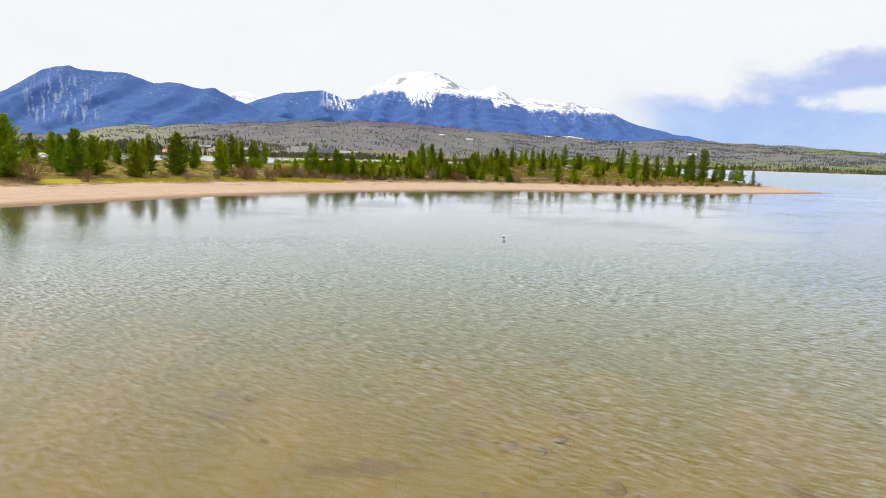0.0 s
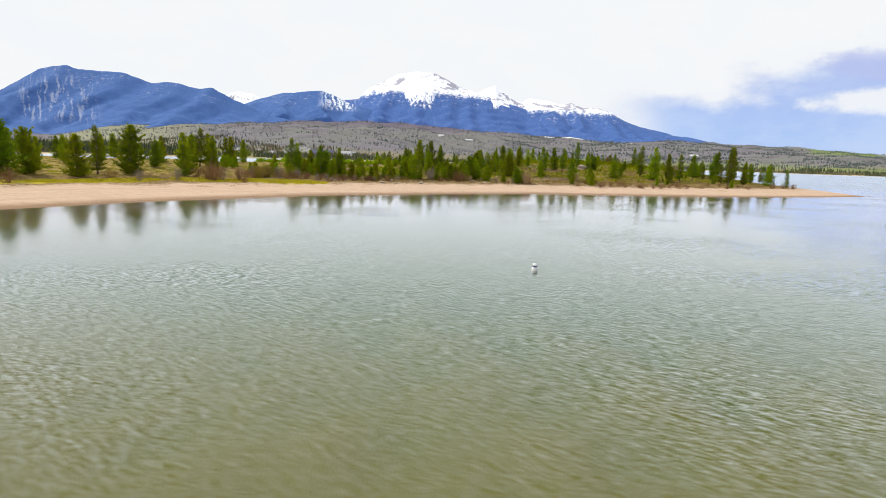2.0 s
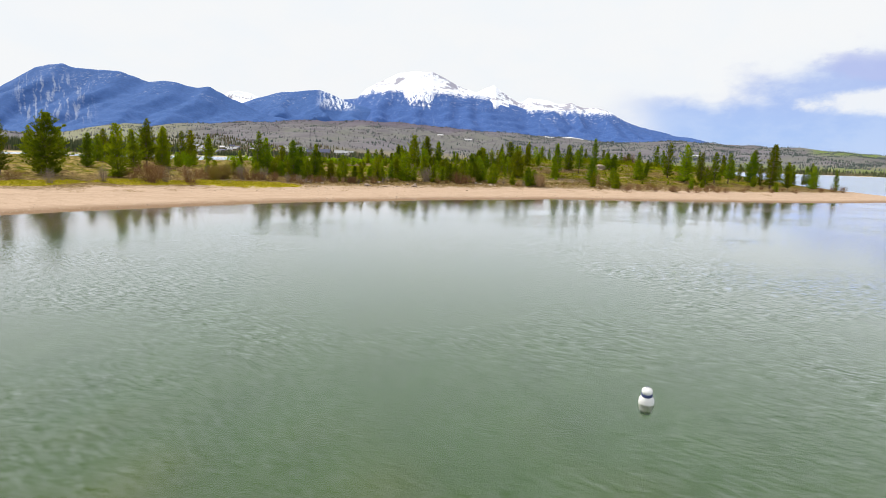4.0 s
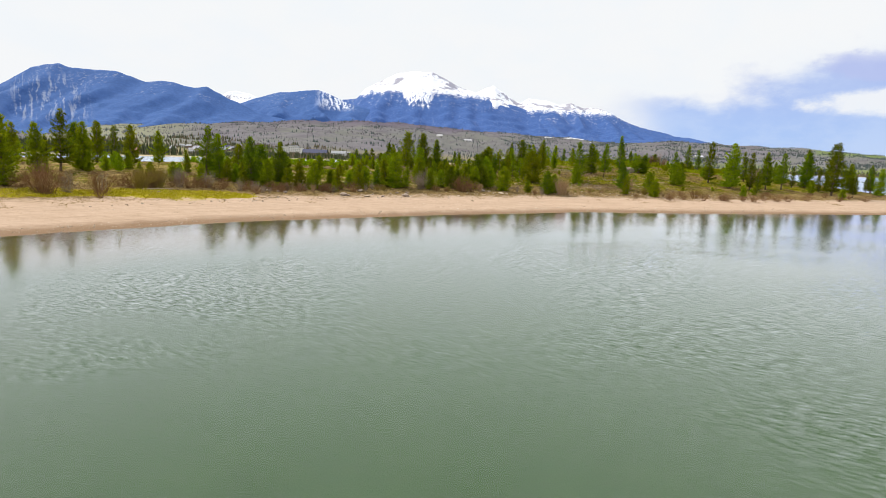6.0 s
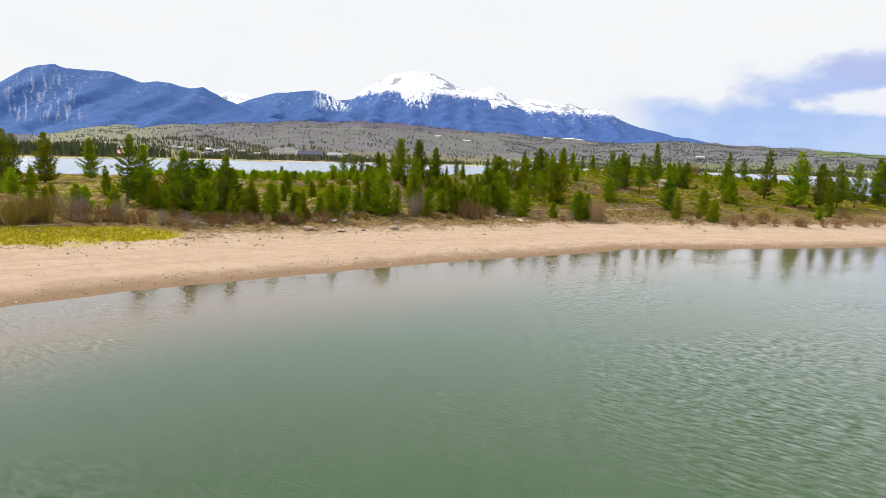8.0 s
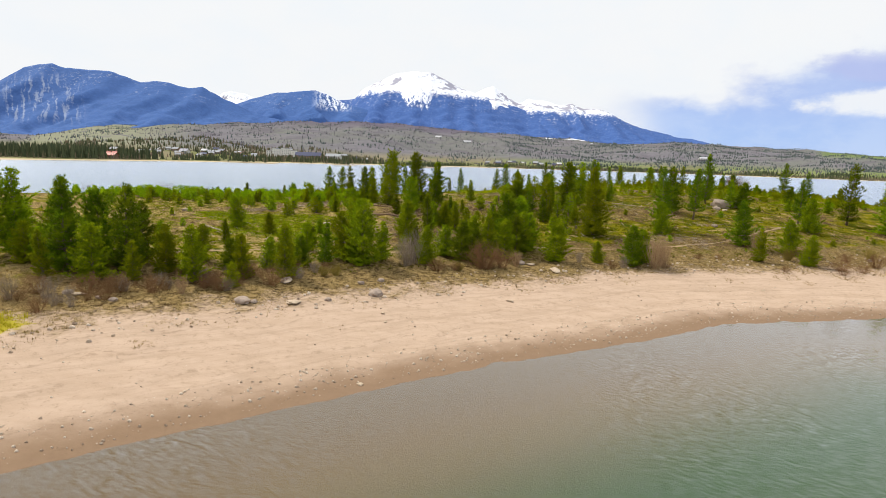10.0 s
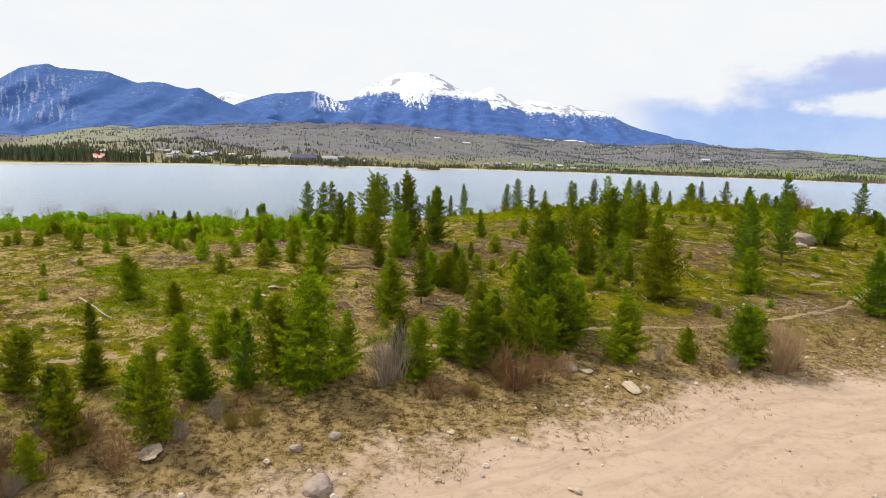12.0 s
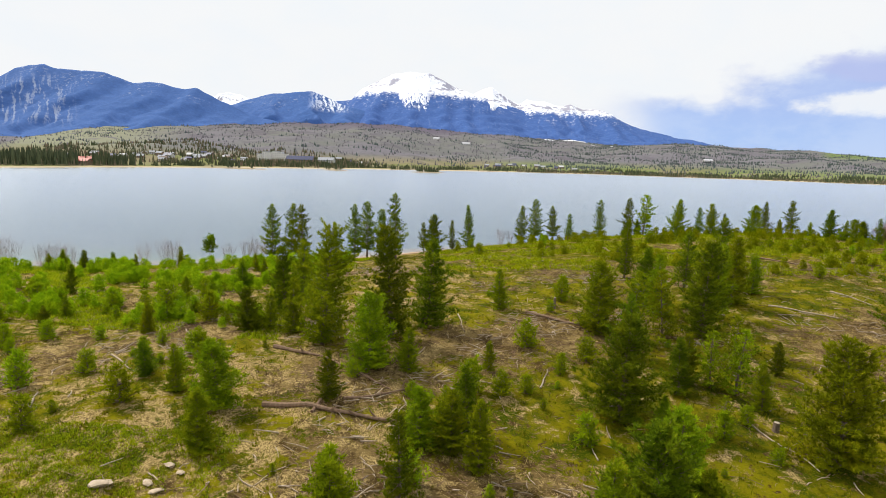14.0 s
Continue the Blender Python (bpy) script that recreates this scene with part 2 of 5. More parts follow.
def ground_material():
    m = Mat("ground", 1.0, 0.02)
    z = m.axis(m.pos, 2)
    zone = []
    for name in ("moss", "sedge"):
        t = m.n.new("ShaderNodeAttribute")
        t.attribute_name = name
        zone.append(t.outputs["Fac"])
    mid, fine, grain = m.noise(0.45, 5, 0.6), m.noise(2.2, 8, 0.75), m.noise(14.0, 4, 0.7)
    tracks = m.noise(1.1, 5, 0.6, (0.35, 1.0, 1.0))
    sand = m.mix(m.step(tracks, 0.3, 0.7), (0.52, 0.387, 0.286), (0.47, 0.345, 0.248))
    sand = m.mix(m.step(m.op("ADD", m.op("MULTIPLY", fine, 0.6), m.op("MULTIPLY", grain, 0.4)), 0.52, 0.66), sand, (0.31, 0.225, 0.15))
    strand, lay = m.n.new("ShaderNodeTexNoise"), m.n.new("ShaderNodeCombineXYZ")
    for v, socket in zip((m.op("MULTIPLY", m.axis(m.pos, 0), 0.06), m.op("MULTIPLY", m.axis(m.pos, 1), 0.06), m.op("MULTIPLY", z, 9.0)), lay.inputs):
        m.put(v, socket)
    m.l.new(lay.outputs[0], strand.inputs["Vector"])
    strand.inputs["Scale"].default_value, strand.inputs["Detail"].default_value, strand.inputs["Roughness"].default_value = 1.6, 6.0, 0.7
    sand = m.mix(m.op("MULTIPLY", m.step(strand.outputs["Fac"], 0.45, 0.66), 0.42), sand, (0.36, 0.262, 0.182))
    # wrack lines left by the falling lake
    level = m.op("ADD", z, m.op("MULTIPLY", m.op("SUBTRACT", m.noise(0.16, 5, 0.6), 0.5), 0.55))
    wrack = m.op("MULTIPLY", m.step(m.op("ABSOLUTE", m.op("SUBTRACT", m.op("MODULO", m.op("ADD", level, 2.0), 0.31), 0.15)), 0.035, 0.0), m.step(fine, 0.44, 0.60))
    sand = m.mix(m.op("MULTIPLY", wrack, 0.45), sand, (0.30, 0.215, 0.145))
    wet = m.mix(fine, (0.22, 0.145, 0.09), (0.29, 0.195, 0.125))
    # the water's murk is painted on the bed: greener and darker with depth
    murk_green = m.mix(mid, (0.066, 0.128, 0.046), (0.088, 0.152, 0.058))
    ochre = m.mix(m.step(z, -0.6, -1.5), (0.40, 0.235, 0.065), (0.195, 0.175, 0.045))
    ochre = m.mix(m.step(z, -1.4, -3.2), ochre, murk_green)
    lake_bed = m.mix(m.step(z, -0.15, -1.5), (0.29, 0.180, 0.092), murk_green)
    lake_bed = m.mix(m.step(m.axis(m.pos, 1), 70, 105), ochre, lake_bed)
    # blue light scattered by the open lake is painted on its bed
    lake_bed = m.mix(m.step(m.axis(m.pos, 1), 255, 300), lake_bed, (0.075, 0.12, 0.17))
    lake_bed = m.mix(m.op("MULTIPLY", m.step(m.noise(0.32, 6, 0.65, (0.6, 1, 1)), 0.58, 0.66), m.step(m.axis(m.pos, 1), 40, 24)), lake_bed, (0.24, 0.15, 0.05))
    earth = m.mix(m.step(m.noise(0.9, 6, 0.7), 0.38, 0.62), (0.066, 0.041, 0.014), (0.195, 0.135, 0.050))
    earth = m.mix(m.step(fine, 0.48, 0.66), earth, (0.055, 0.032, 0.014))
    earth = m.mix(m.step(grain, 0.57, 0.66), earth, (0.40, 0.30, 0.145))
    moss = m.mix(m.step(m.noise(0.55, 7, 0.75), 0.40, 0.60), (0.036, 0.056, 0.002), (0.175, 0.155, 0.003))
    moss = m.mix(m.step(grain, 0.50, 0.68), moss, (0.185, 0.145, 0.010))
    moss = m.mix(m.step(fine, 0.54, 0.66), moss, (0.060, 0.036, 0.010))
    straw = m.mix(m.step(m.noise(22.0, 3, 0.7, (1, 0.35, 1)), 0.42, 0.60), (0.44, 0.325, 0.135), (0.11, 0.072, 0.024))
    cover = m.op("ADD", m.op("ADD", m.op("MULTIPLY", zone[0], 0.62), 0.19), m.op("MULTIPLY", m.op("SUBTRACT", m.op("ADD", m.op("MULTIPLY", mid, 0.4), m.op("MULTIPLY", fine, 0.6)), 0.5), 3.4))
    up = m.mix(m.step(cover, 0.49, 0.54), earth, moss)
    up = m.mix(m.step(m.op("ADD", m.noise(0.6, 7, 0.8), m.op("MULTIPLY", m.step(m.axis(m.pos, 0), 2, -14), 0.055)), 0.54, 0.60), up, straw)
    edge = m.op("ADD", z, m.op("MULTIPLY", m.op("SUBTRACT", m.op("ADD", m.op("MULTIPLY", mid, 0.6), m.op("MULTIPLY", fine, 0.4)), 0.5), 1.5))
    bank = m.mix(m.step(fine, 0.40, 0.56), m.mix(grain, (0.38, 0.275, 0.125), (0.22, 0.150, 0.060)), earth)
    col = m.mix(m.step(edge, 1.46, 1.84), sand, m.mix(m.step(edge, 2.2, 2.8), bank, up))
    col = m.mix(m.step(m.op("ADD", zone[1], m.op("MULTIPLY", m.op("SUBTRACT", fine, 0.5), 1.2)), 0.35, 0.6), col, m.mix(fine, (0.32, 0.275, 0.022), (0.44, 0.36, 0.040)))
    col = m.mix(m.step(m.op("ADD", z, m.op("MULTIPLY", m.op("SUBTRACT", mid, 0.5), 0.30)), 0.08, 0.46), wet, col)
    col = m.mix(m.step(z, -0.02, -0.5), col, lake_bed)
    # across the lake: meadow near the water, bare aspen and sage on the slopes
    y = m.axis(m.pos, 1)
    # the slopes' blue-grey cast has a little distance haze mixed into the colour
    aspen = m.mix(m.step(m.noise(0.005, 6, 0.6, (0.6, 1, 1)), 0.38, 0.62), (0.172, 0.162, 0.176), (0.165, 0.168, 0.150))
    aspen = m.mix(m.step(m.noise(0.020, 6, 0.75, (0.5, 1, 1)), 0.47, 0.62), aspen, (0.140, 0.128, 0.142))
    aspen = m.mix(m.op("MULTIPLY", m.step(m.noise(0.11, 4, 0.7, (1, 0.35, 1)), 0.52, 0.66), 0.5), aspen, (0.120, 0.122, 0.120))
    aspen = m.mix(m.op("MULTIPLY", m.step(z, 105, 150), m.step(m.noise(0.004, 5, 0.6, (0.35, 1, 1)), 0.42, 0.58)), aspen, (0.125, 0.108, 0.138))
    fan = m.op("DIVIDE", m.axis(m.pos, 0), y)
    glade = m.op("MULTIPLY", m.step(fan, -0.40, -0.54), m.step(fan, -0.70, -0.66))
    aspen = m.mix(m.op("MULTIPLY", glade, m.step(m.noise(0.012, 5, 0.6), 0.30, 0.46)), aspen, (0.235, 0.238, 0.165))
    aspen = m.mix(m.op("MULTIPLY", m.op("MULTIPLY", m.step(fan, 0.55, 0.58), m.step(fan, 0.69, 0.66)), m.step(z, 55, 75)), aspen, (0.155, 0.205, 0.070))
    meadow = m.mix(m.step(m.noise(0.012, 5, 0.6, (0.35, 1, 1)), 0.42, 0.58), (0.22, 0.19, 0.115), (0.17, 0.18, 0.070))
    meadow = m.mix(m.op("MULTIPLY", m.step(m.axis(m.pos, 0), 30, 200), m.step(m.noise(0.008, 4, 0.6, (0.3, 1, 1)), 0.40, 0.52)), meadow, (0.170, 0.205, 0.070))
    far = m.mix(m.step(z, 6, 30), meadow, aspen)
    far = m.mix(m.step(z, 0.4, 1.2), (0.52, 0.42, 0.28), far)
    col = m.mix(m.step(y, 430, 470), col, m.mix(m.step(z, 0.0, 0.05), lake_bed, far))
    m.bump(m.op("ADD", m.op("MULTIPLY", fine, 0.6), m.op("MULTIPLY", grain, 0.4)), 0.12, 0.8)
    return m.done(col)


def water_material():
    m = Mat("water")
    tr, gl, mx, fr = (m.n.new("ShaderNode" + k) for k in ("BsdfTransparent", "BsdfGlossy", "MixShader", "Fresnel"))
    tr.inputs[0].default_value = (0.88, 0.93, 0.88, 1)
    open_lake = m.step(m.axis(m.pos, 1), 190, 300)
    m.put(m.op("ADD", m.op("MULTIPLY", open_lake, 0.15), 0.10), gl.inputs["Roughness"])
    # the bluish sky reflection is put into the gloss colour, bluer on open lake
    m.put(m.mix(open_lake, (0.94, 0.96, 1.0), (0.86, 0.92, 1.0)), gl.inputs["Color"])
    fr.inputs["IOR"].default_value = 1.333

    def crests(turn, along_crest, across, detail):
        """Wavelets with crests that run at turn degrees from east, -1 to 1."""
        r, k, t = m.n.new("ShaderNodeMapping"), m.n.new("ShaderNodeMapping"), m.n.new("ShaderNodeTexNoise")
        r.inputs["Rotation"].default_value = (0, 0, radians(-turn))
        k.inputs["Scale"].default_value = (along_crest, across, 1)
        m.put(m.pos, r.inputs[0])
        m.put(r.outputs[0], k.inputs[0])
        m.put(k.outputs[0], t.inputs["Vector"])
        t.inputs["Scale"].default_value, t.inputs["Detail"].default_value = 1.0, detail
        return m.op("MULTIPLY", m.op("SUBTRACT", t.outputs["Fac"], 0.5), 2.0)

    # slopes of two crossing trains of wavelets, stronger where gusts touch the bay, weaker in the lee of the shore
    gust = m.step(m.noise(0.055, 4, 0.55, (0.8, 1.2, 1)), 0.40, 0.64)
    gust = m.op("MULTIPLY", gust, m.op("ADD", m.op("MULTIPLY", m.step(m.op("ABSOLUTE", m.op("ADD", m.axis(m.pos, 0), 2.0)), 2.0, 13.0), 0.85), 0.30))
    lee = m.op("SUBTRACT", 1.0, m.op("MULTIPLY", m.step(m.axis(m.pos, 1), 118, 145), 0.15))
    force = m.op("MULTIPLY", m.op("ADD", m.op("ADD", m.op("MULTIPLY", gust, 0.195), m.op("ADD", m.op("MULTIPLY", m.step(m.axis(m.pos, 1), 95, 130), 0.030), 0.040)), m.op("MULTIPLY", m.step(m.axis(m.pos, 1), 80, 40), 0.13)), lee)
    # sy starts with a constant added tilt that lifts reflections to brighter sky
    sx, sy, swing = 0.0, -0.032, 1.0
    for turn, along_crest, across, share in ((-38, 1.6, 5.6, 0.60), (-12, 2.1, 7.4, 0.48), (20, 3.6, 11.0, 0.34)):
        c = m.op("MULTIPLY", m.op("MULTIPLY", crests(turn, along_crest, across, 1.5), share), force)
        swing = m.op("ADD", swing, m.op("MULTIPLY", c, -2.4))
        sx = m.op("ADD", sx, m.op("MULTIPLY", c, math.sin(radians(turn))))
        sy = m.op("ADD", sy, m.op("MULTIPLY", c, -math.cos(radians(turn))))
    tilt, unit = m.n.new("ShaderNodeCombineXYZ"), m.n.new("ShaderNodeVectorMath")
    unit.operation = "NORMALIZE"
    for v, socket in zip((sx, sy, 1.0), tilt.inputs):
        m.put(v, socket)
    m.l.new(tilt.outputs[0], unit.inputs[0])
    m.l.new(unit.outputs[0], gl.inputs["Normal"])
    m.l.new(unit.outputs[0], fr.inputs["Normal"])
    # Fresnel is scaled up for brighter reflections, with ripple contrast added on top
    strength = m.op("MULTIPLY", m.op("MAXIMUM", swing, 0.15), m.op("SUBTRACT", 1.68, m.op("MULTIPLY", open_lake, 0.63)))
    share = m.op("MAXIMUM", m.op("MINIMUM", m.op("ADD", m.op("MULTIPLY", fr.outputs[0], strength), m.op("MULTIPLY", m.op("SUBTRACT", swing, 1.0), 0.20)), 0.97), 0.004)
    m.l.new(share, mx.inputs[0])
    m.l.new(tr.outputs[0], mx.inputs[1])
    m.l.new(gl.outputs[0], mx.inputs[2])
    m.l.new(mx.outputs[0], m.n["Material Output"].inputs["Surface"])
    return m.m


# ---- ground and lake ----
gxs = graded([(-4800, -1200, 90), (-1200, -400, 25), (-400, -120, 6), (-120, -70, 1.2), (-70, 80, 0.5), (80, 140, 1.0), (140, 500, 8), (500, 1400, 25), (1400, 4800, 90)])
gys = graded([(-900, -60, 40), (-60, 60, 1.5), (60, 130, 1.0), (130, 280, 0.5), (280, 330, 2), (330, 900, 12), (900, 1400, 8), (1400, 3100, 20), (3100, 4760, 120)])
GX, GY = np.meshgrid(gxs, gys)
GZ = land(GX, GY)
GRID_X, GRID_Y = gxs.tolist(), gys.tolist()
ground = new("ground", grid_mesh("ground", gxs, gys, GZ))
for label, share in (("moss", moss_share), ("sedge", sedge_share)):
    ground.data.attributes.new(label, "FLOAT", "POINT").data.foreach_set("value", share(GX, GY).ravel().astype(np.float32))
ground.data.materials.append(ground_material())
tagged(ground, "sandy lake shore and mossy pine upland running out to sage slopes", "ground", kind="structure")
wm = bpy.data.meshes.new("water")
wm.from_pydata([(-4800, -900, 0), (4800, -900, 0), (4800, 1700, 0), (-4800, 1700, 0)], [], [(0, 1, 2, 3)])
wm.materials.append(water_material())
water = tagged(new("water", wm), "rippled green-grey lake water, clear over the sandy shallows", "lake", kind="structure")


# ---- mountains ----
def mountain_material(name, forest, rock, snowline, snow_amount):
    m = Mat(name, 0.95, 0.1)
    z = m.axis(m.pos, 2)
    slope = m.axis(m.nor, 2)
    big, mid, fine = m.noise(0.0035, 6, 0.6), m.noise(0.012, 6, 0.6), m.noise(0.06, 5, 0.7)
    # gullies fan out down the slope: they follow the bearing from the lake
    fan, at_u = m.op("DIVIDE", m.axis(m.pos, 0), m.axis(m.pos, 1)), m.n.new("ShaderNodeCombineXYZ")
    m.put(m.op("MULTIPLY", m.op("ADD", fan, m.op("MULTIPLY", m.op("SUBTRACT", mid, 0.5), 0.012)), 100), at_u.inputs[0])
    m.put(m.op("MULTIPLY", z, 0.006), at_u.inputs[2])

    def gullies(width, detail):
        t = m.n.new("ShaderNodeTexNoise")
        t.inputs["Scale"].default_value, t.inputs["Detail"].default_value, t.inputs["Roughness"].default_value = width, detail, 0.6
        m.put(at_u.outputs[0], t.inputs["Vector"])
        return t.outputs["Fac"]

    # forest and rock base colours come with blue aerial haze painted in
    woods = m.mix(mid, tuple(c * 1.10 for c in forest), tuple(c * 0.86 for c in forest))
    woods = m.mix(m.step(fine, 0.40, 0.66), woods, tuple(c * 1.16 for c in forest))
    if not snow_amount:
        face = m.op("MULTIPLY", m.step(fan, -0.600, -0.635), m.step(fan, -0.755, -0.725))
        band = m.op("MULTIPLY", m.step(z, 95, 170), m.step(z, 430, 330))
        chute = m.op("ADD", m.op("MULTIPLY", gullies(1.5, 3), 0.72), m.op("MULTIPLY", fine, 0.28))
        col = m.mix(m.op("MULTIPLY", m.op("MULTIPLY", m.step(chute, 0.50, 0.60), 0.75), m.op("MULTIPLY", face, band)), woods, rock)
        scree = m.op("MULTIPLY", m.step(m.noise(0.05, 5, 0.7), 0.54, 0.62), m.op("MULTIPLY", m.step(m.noise(0.004, 3), 0.52, 0.58), m.step(z, 240, 330)))
        col = m.mix(m.op("MULTIPLY", scree, 0.5), col, rock)
        gully_snow = m.op("MULTIPLY", m.op("MULTIPLY", m.step(fan, -0.245, -0.212), m.step(fan, -0.170, -0.198)), m.step(m.op("ADD", m.op("MULTIPLY", gullies(2.4, 3), 0.6), m.op("MULTIPLY", fine, 0.4)), 0.47, 0.53))
        col = m.mix(m.op("MULTIPLY", gully_snow, m.op("MULTIPLY", m.step(z, 270, 310), m.step(m.axis(m.pos, 1), 3450, 3500))), col, (0.80, 0.84, 0.92))
    else:
        def patch(u0, u1, z0, z1):
            """A stretch of the face between two bearings and two heights, with soft ends."""
            across = m.op("MULTIPLY", m.step(fan, u0 - 0.012, u0 + 0.012), m.step(fan, u1 + 0.012, u1 - 0.012))
            return m.op("MULTIPLY", across, m.op("MULTIPLY", m.step(z, z0 - 25, z0 + 25), m.step(z, z1 + 25, z1 - 25)))

        streak = m.op("ADD", m.op("MULTIPLY", gullies(2.6, 4), 0.55), m.op("MULTIPLY", fine, 0.45))
        col = m.mix(m.op("MULTIPLY", m.step(streak, 0.54, 0.62), 0.25), woods, rock)
        # old snow lies among the upper trees in flecks
        fleck = m.op("MULTIPLY", m.step(m.op("ADD", m.op("MULTIPLY", streak, 0.5), m.op("MULTIPLY", m.noise(0.035, 5, 0.7, (1, 1, 0.45)), 0.5)), 0.53, 0.60), m.step(z, snowline - 140, snowline - 10))
        tongue = m.op("MULTIPLY", m.op("MULTIPLY", m.step(fan, -0.100, -0.088), m.step(fan, -0.042, -0.056)), m.step(gullies(4.2, 4), 0.36, 0.56))
        reach = m.op("ADD", m.op("MULTIPLY", m.op("SUBTRACT", gullies(1.3, 5), 0.5), 130), m.op("MULTIPLY", m.op("SUBTRACT", fine, 0.5), 170))
        at = m.op("ADD", m.op("ADD", z, reach), m.op("MULTIPLY", tongue, 105))
        snow = m.step(at, snowline - 18, snowline + 18)
        snow = m.op("MAXIMUM", snow, m.op("MULTIPLY", fleck, 0.5))
        crag = m.op("ADD", m.op("MULTIPLY", m.noise(0.007, 4, 0.6), 0.5), m.op("MULTIPLY", m.noise(0.030, 6, 0.75, (1, 1, 0.6)), 0.5))
        where = m.op("MAXIMUM", patch(-0.155, -0.098, 500, 640), m.op("MAXIMUM", patch(-0.062, 0.012, 480, 640), patch(0.06, 0.4, 395, 600)))
        bare = m.op("MULTIPLY", m.step(m.op("ADD", crag, m.op("MULTIPLY", where, 0.055)), 0.545, 0.575), m.op("SUBTRACT", 1.0, m.op("MULTIPLY", tongue, 0.8)))
        snow = m.op("MULTIPLY", snow, m.op("SUBTRACT", 1.0, m.op("MULTIPLY", bare, 0.85)))
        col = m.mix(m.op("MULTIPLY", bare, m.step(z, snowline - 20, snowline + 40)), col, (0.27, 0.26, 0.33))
        col = m.mix(snow, col, (0.86, 0.88, 0.92))
    m.bump(fine, 5, 0.35)
    return m.done(col)


def mountain(name, label, skyline, y_top, y_foot, foot, mat, seed, step=14, gully=1.0):
    """A ridge whose crest follows the skyline at y_top and whose spurs run down to the foot towards the lake."""
    x0, x1 = skyline[0][0], skyline[-1][0]
    xs = np.linspace(x0, x1, int((x1 - x0) / step))
    back = y_top + 90
    ys = np.concatenate([np.linspace(y_foot, y_top, 90), np.linspace(y_top + 12, back, 6)])
    X, Y = np.meshgrid(xs, ys)
    crest = along(X, skyline) + wave(X, X * 0, 130, seed, 4) * 4
    t = np.clip((Y - y_foot) / (y_top - y_foot), 0, 1)
    bend = wave(X * 0 + Y, Y, 900, seed + 1) * 60
    spur = np.abs(wave(X + bend, X * 0 + 7, 520, seed + 2, 4))
    fall = t ** 1.7
    z = foot + (crest - foot) * fall
    cut = (crest - foot) * 0.26 * gully * np.sin(math.pi * t) * (spur - 0.25)
    z = z - cut + wave(X, Y, 140, seed + 3, 4) * 7 * np.sin(math.pi * t)
    over = np.clip((Y - y_top) / (back - y_top), 0, 1)
    z = np.where(Y > y_top, crest - over * 90, np.minimum(z, crest))
    ob = new(name, grid_mesh(name, xs, ys, z))
    ob.data.materials.append(mat)
    return tagged(ob, label, "mountain", kind="structure")


# bluer than real pine and rock: the distance haze is in these colours
hazy_pine_slope = mountain_material("hazy_pine_mountainside", (0.054, 0.116, 0.300), (0.30, 0.35, 0.47), 0, 0)
hazy_snow_slope = mountain_material("hazy_snowy_mountainside", (0.052, 0.110, 0.300), (0.20, 0.26, 0.43), 452, 1)
hazy_ridge_slope = mountain_material("hazy_snowy_ridge_side", (0.052, 0.110, 0.300), (0.20, 0.26, 0.43), 372, 1)
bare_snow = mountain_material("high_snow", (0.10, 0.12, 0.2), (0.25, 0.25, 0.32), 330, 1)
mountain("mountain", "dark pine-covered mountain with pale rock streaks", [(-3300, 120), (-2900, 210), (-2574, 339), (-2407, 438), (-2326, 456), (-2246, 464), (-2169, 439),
         (-2089, 438), (-1900, 428), (-1761, 375), (-1681, 386), (-1603, 376), (-1493, 352), (-1414, 361), (-1337, 320), (-1243, 275), (-1087, 215), (-929, 189), (-700, 150)], 3400, 2350, 40, hazy_pine_slope, 21, gully=0.7)
mountain("mountain_shoulder", "pine-covered shoulder with a snowy gully", [(-1900, 180), (-1431, 315), (-1249, 376), (-1140, 393), (-996, 408), (-924, 417), (-853, 394), (-745, 345), (-637, 317), (-493, 269), (-250, 190)], 3900, 2800, 90, hazy_pine_slope, 31)
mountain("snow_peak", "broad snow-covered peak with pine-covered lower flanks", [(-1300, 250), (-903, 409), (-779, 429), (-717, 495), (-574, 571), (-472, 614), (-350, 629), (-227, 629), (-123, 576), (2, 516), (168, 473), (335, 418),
         (542, 364), (688, 320), (918, 246), (1167, 201), (1500, 150)], 4500, 2950, 90, hazy_snow_slope, 41, gully=0.5)
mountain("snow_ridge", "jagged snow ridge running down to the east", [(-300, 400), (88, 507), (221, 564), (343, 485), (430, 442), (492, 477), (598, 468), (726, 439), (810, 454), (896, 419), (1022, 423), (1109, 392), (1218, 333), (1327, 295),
         (1455, 270), (1584, 236), (1733, 224), (1883, 187), (2200, 120)], 4650, 3300, 90, hazy_ridge_slope, 51, gully=0.5)
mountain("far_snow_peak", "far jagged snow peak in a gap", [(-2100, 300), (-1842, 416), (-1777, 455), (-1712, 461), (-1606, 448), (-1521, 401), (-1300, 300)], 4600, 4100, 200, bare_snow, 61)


# ---- building helpers ----
def mesh_from(name, verts, faces, mat, smooth=False):
    me = bpy.data.meshes.new(name)
    me.from_pydata([tuple(v) for v in verts], [], [tuple(f) for f in faces])
    me.materials.append(mat)
    if smooth:
        me.polygons.foreach_set("use_smooth", np.ones(len(me.polygons), bool))
    me.update()
    return me


def part(name, me, parent, label=""):
    ob = new(name, me)
    ob.parent = parent
    return tagged(ob, label) if label else ob


def empty(name, m, label, category, group="", kind=""):
    ob = new(name)
    ob.matrix_basis = m
    ob.empty_display_size = 0.2
    return tagged(ob, label, category, group, kind)


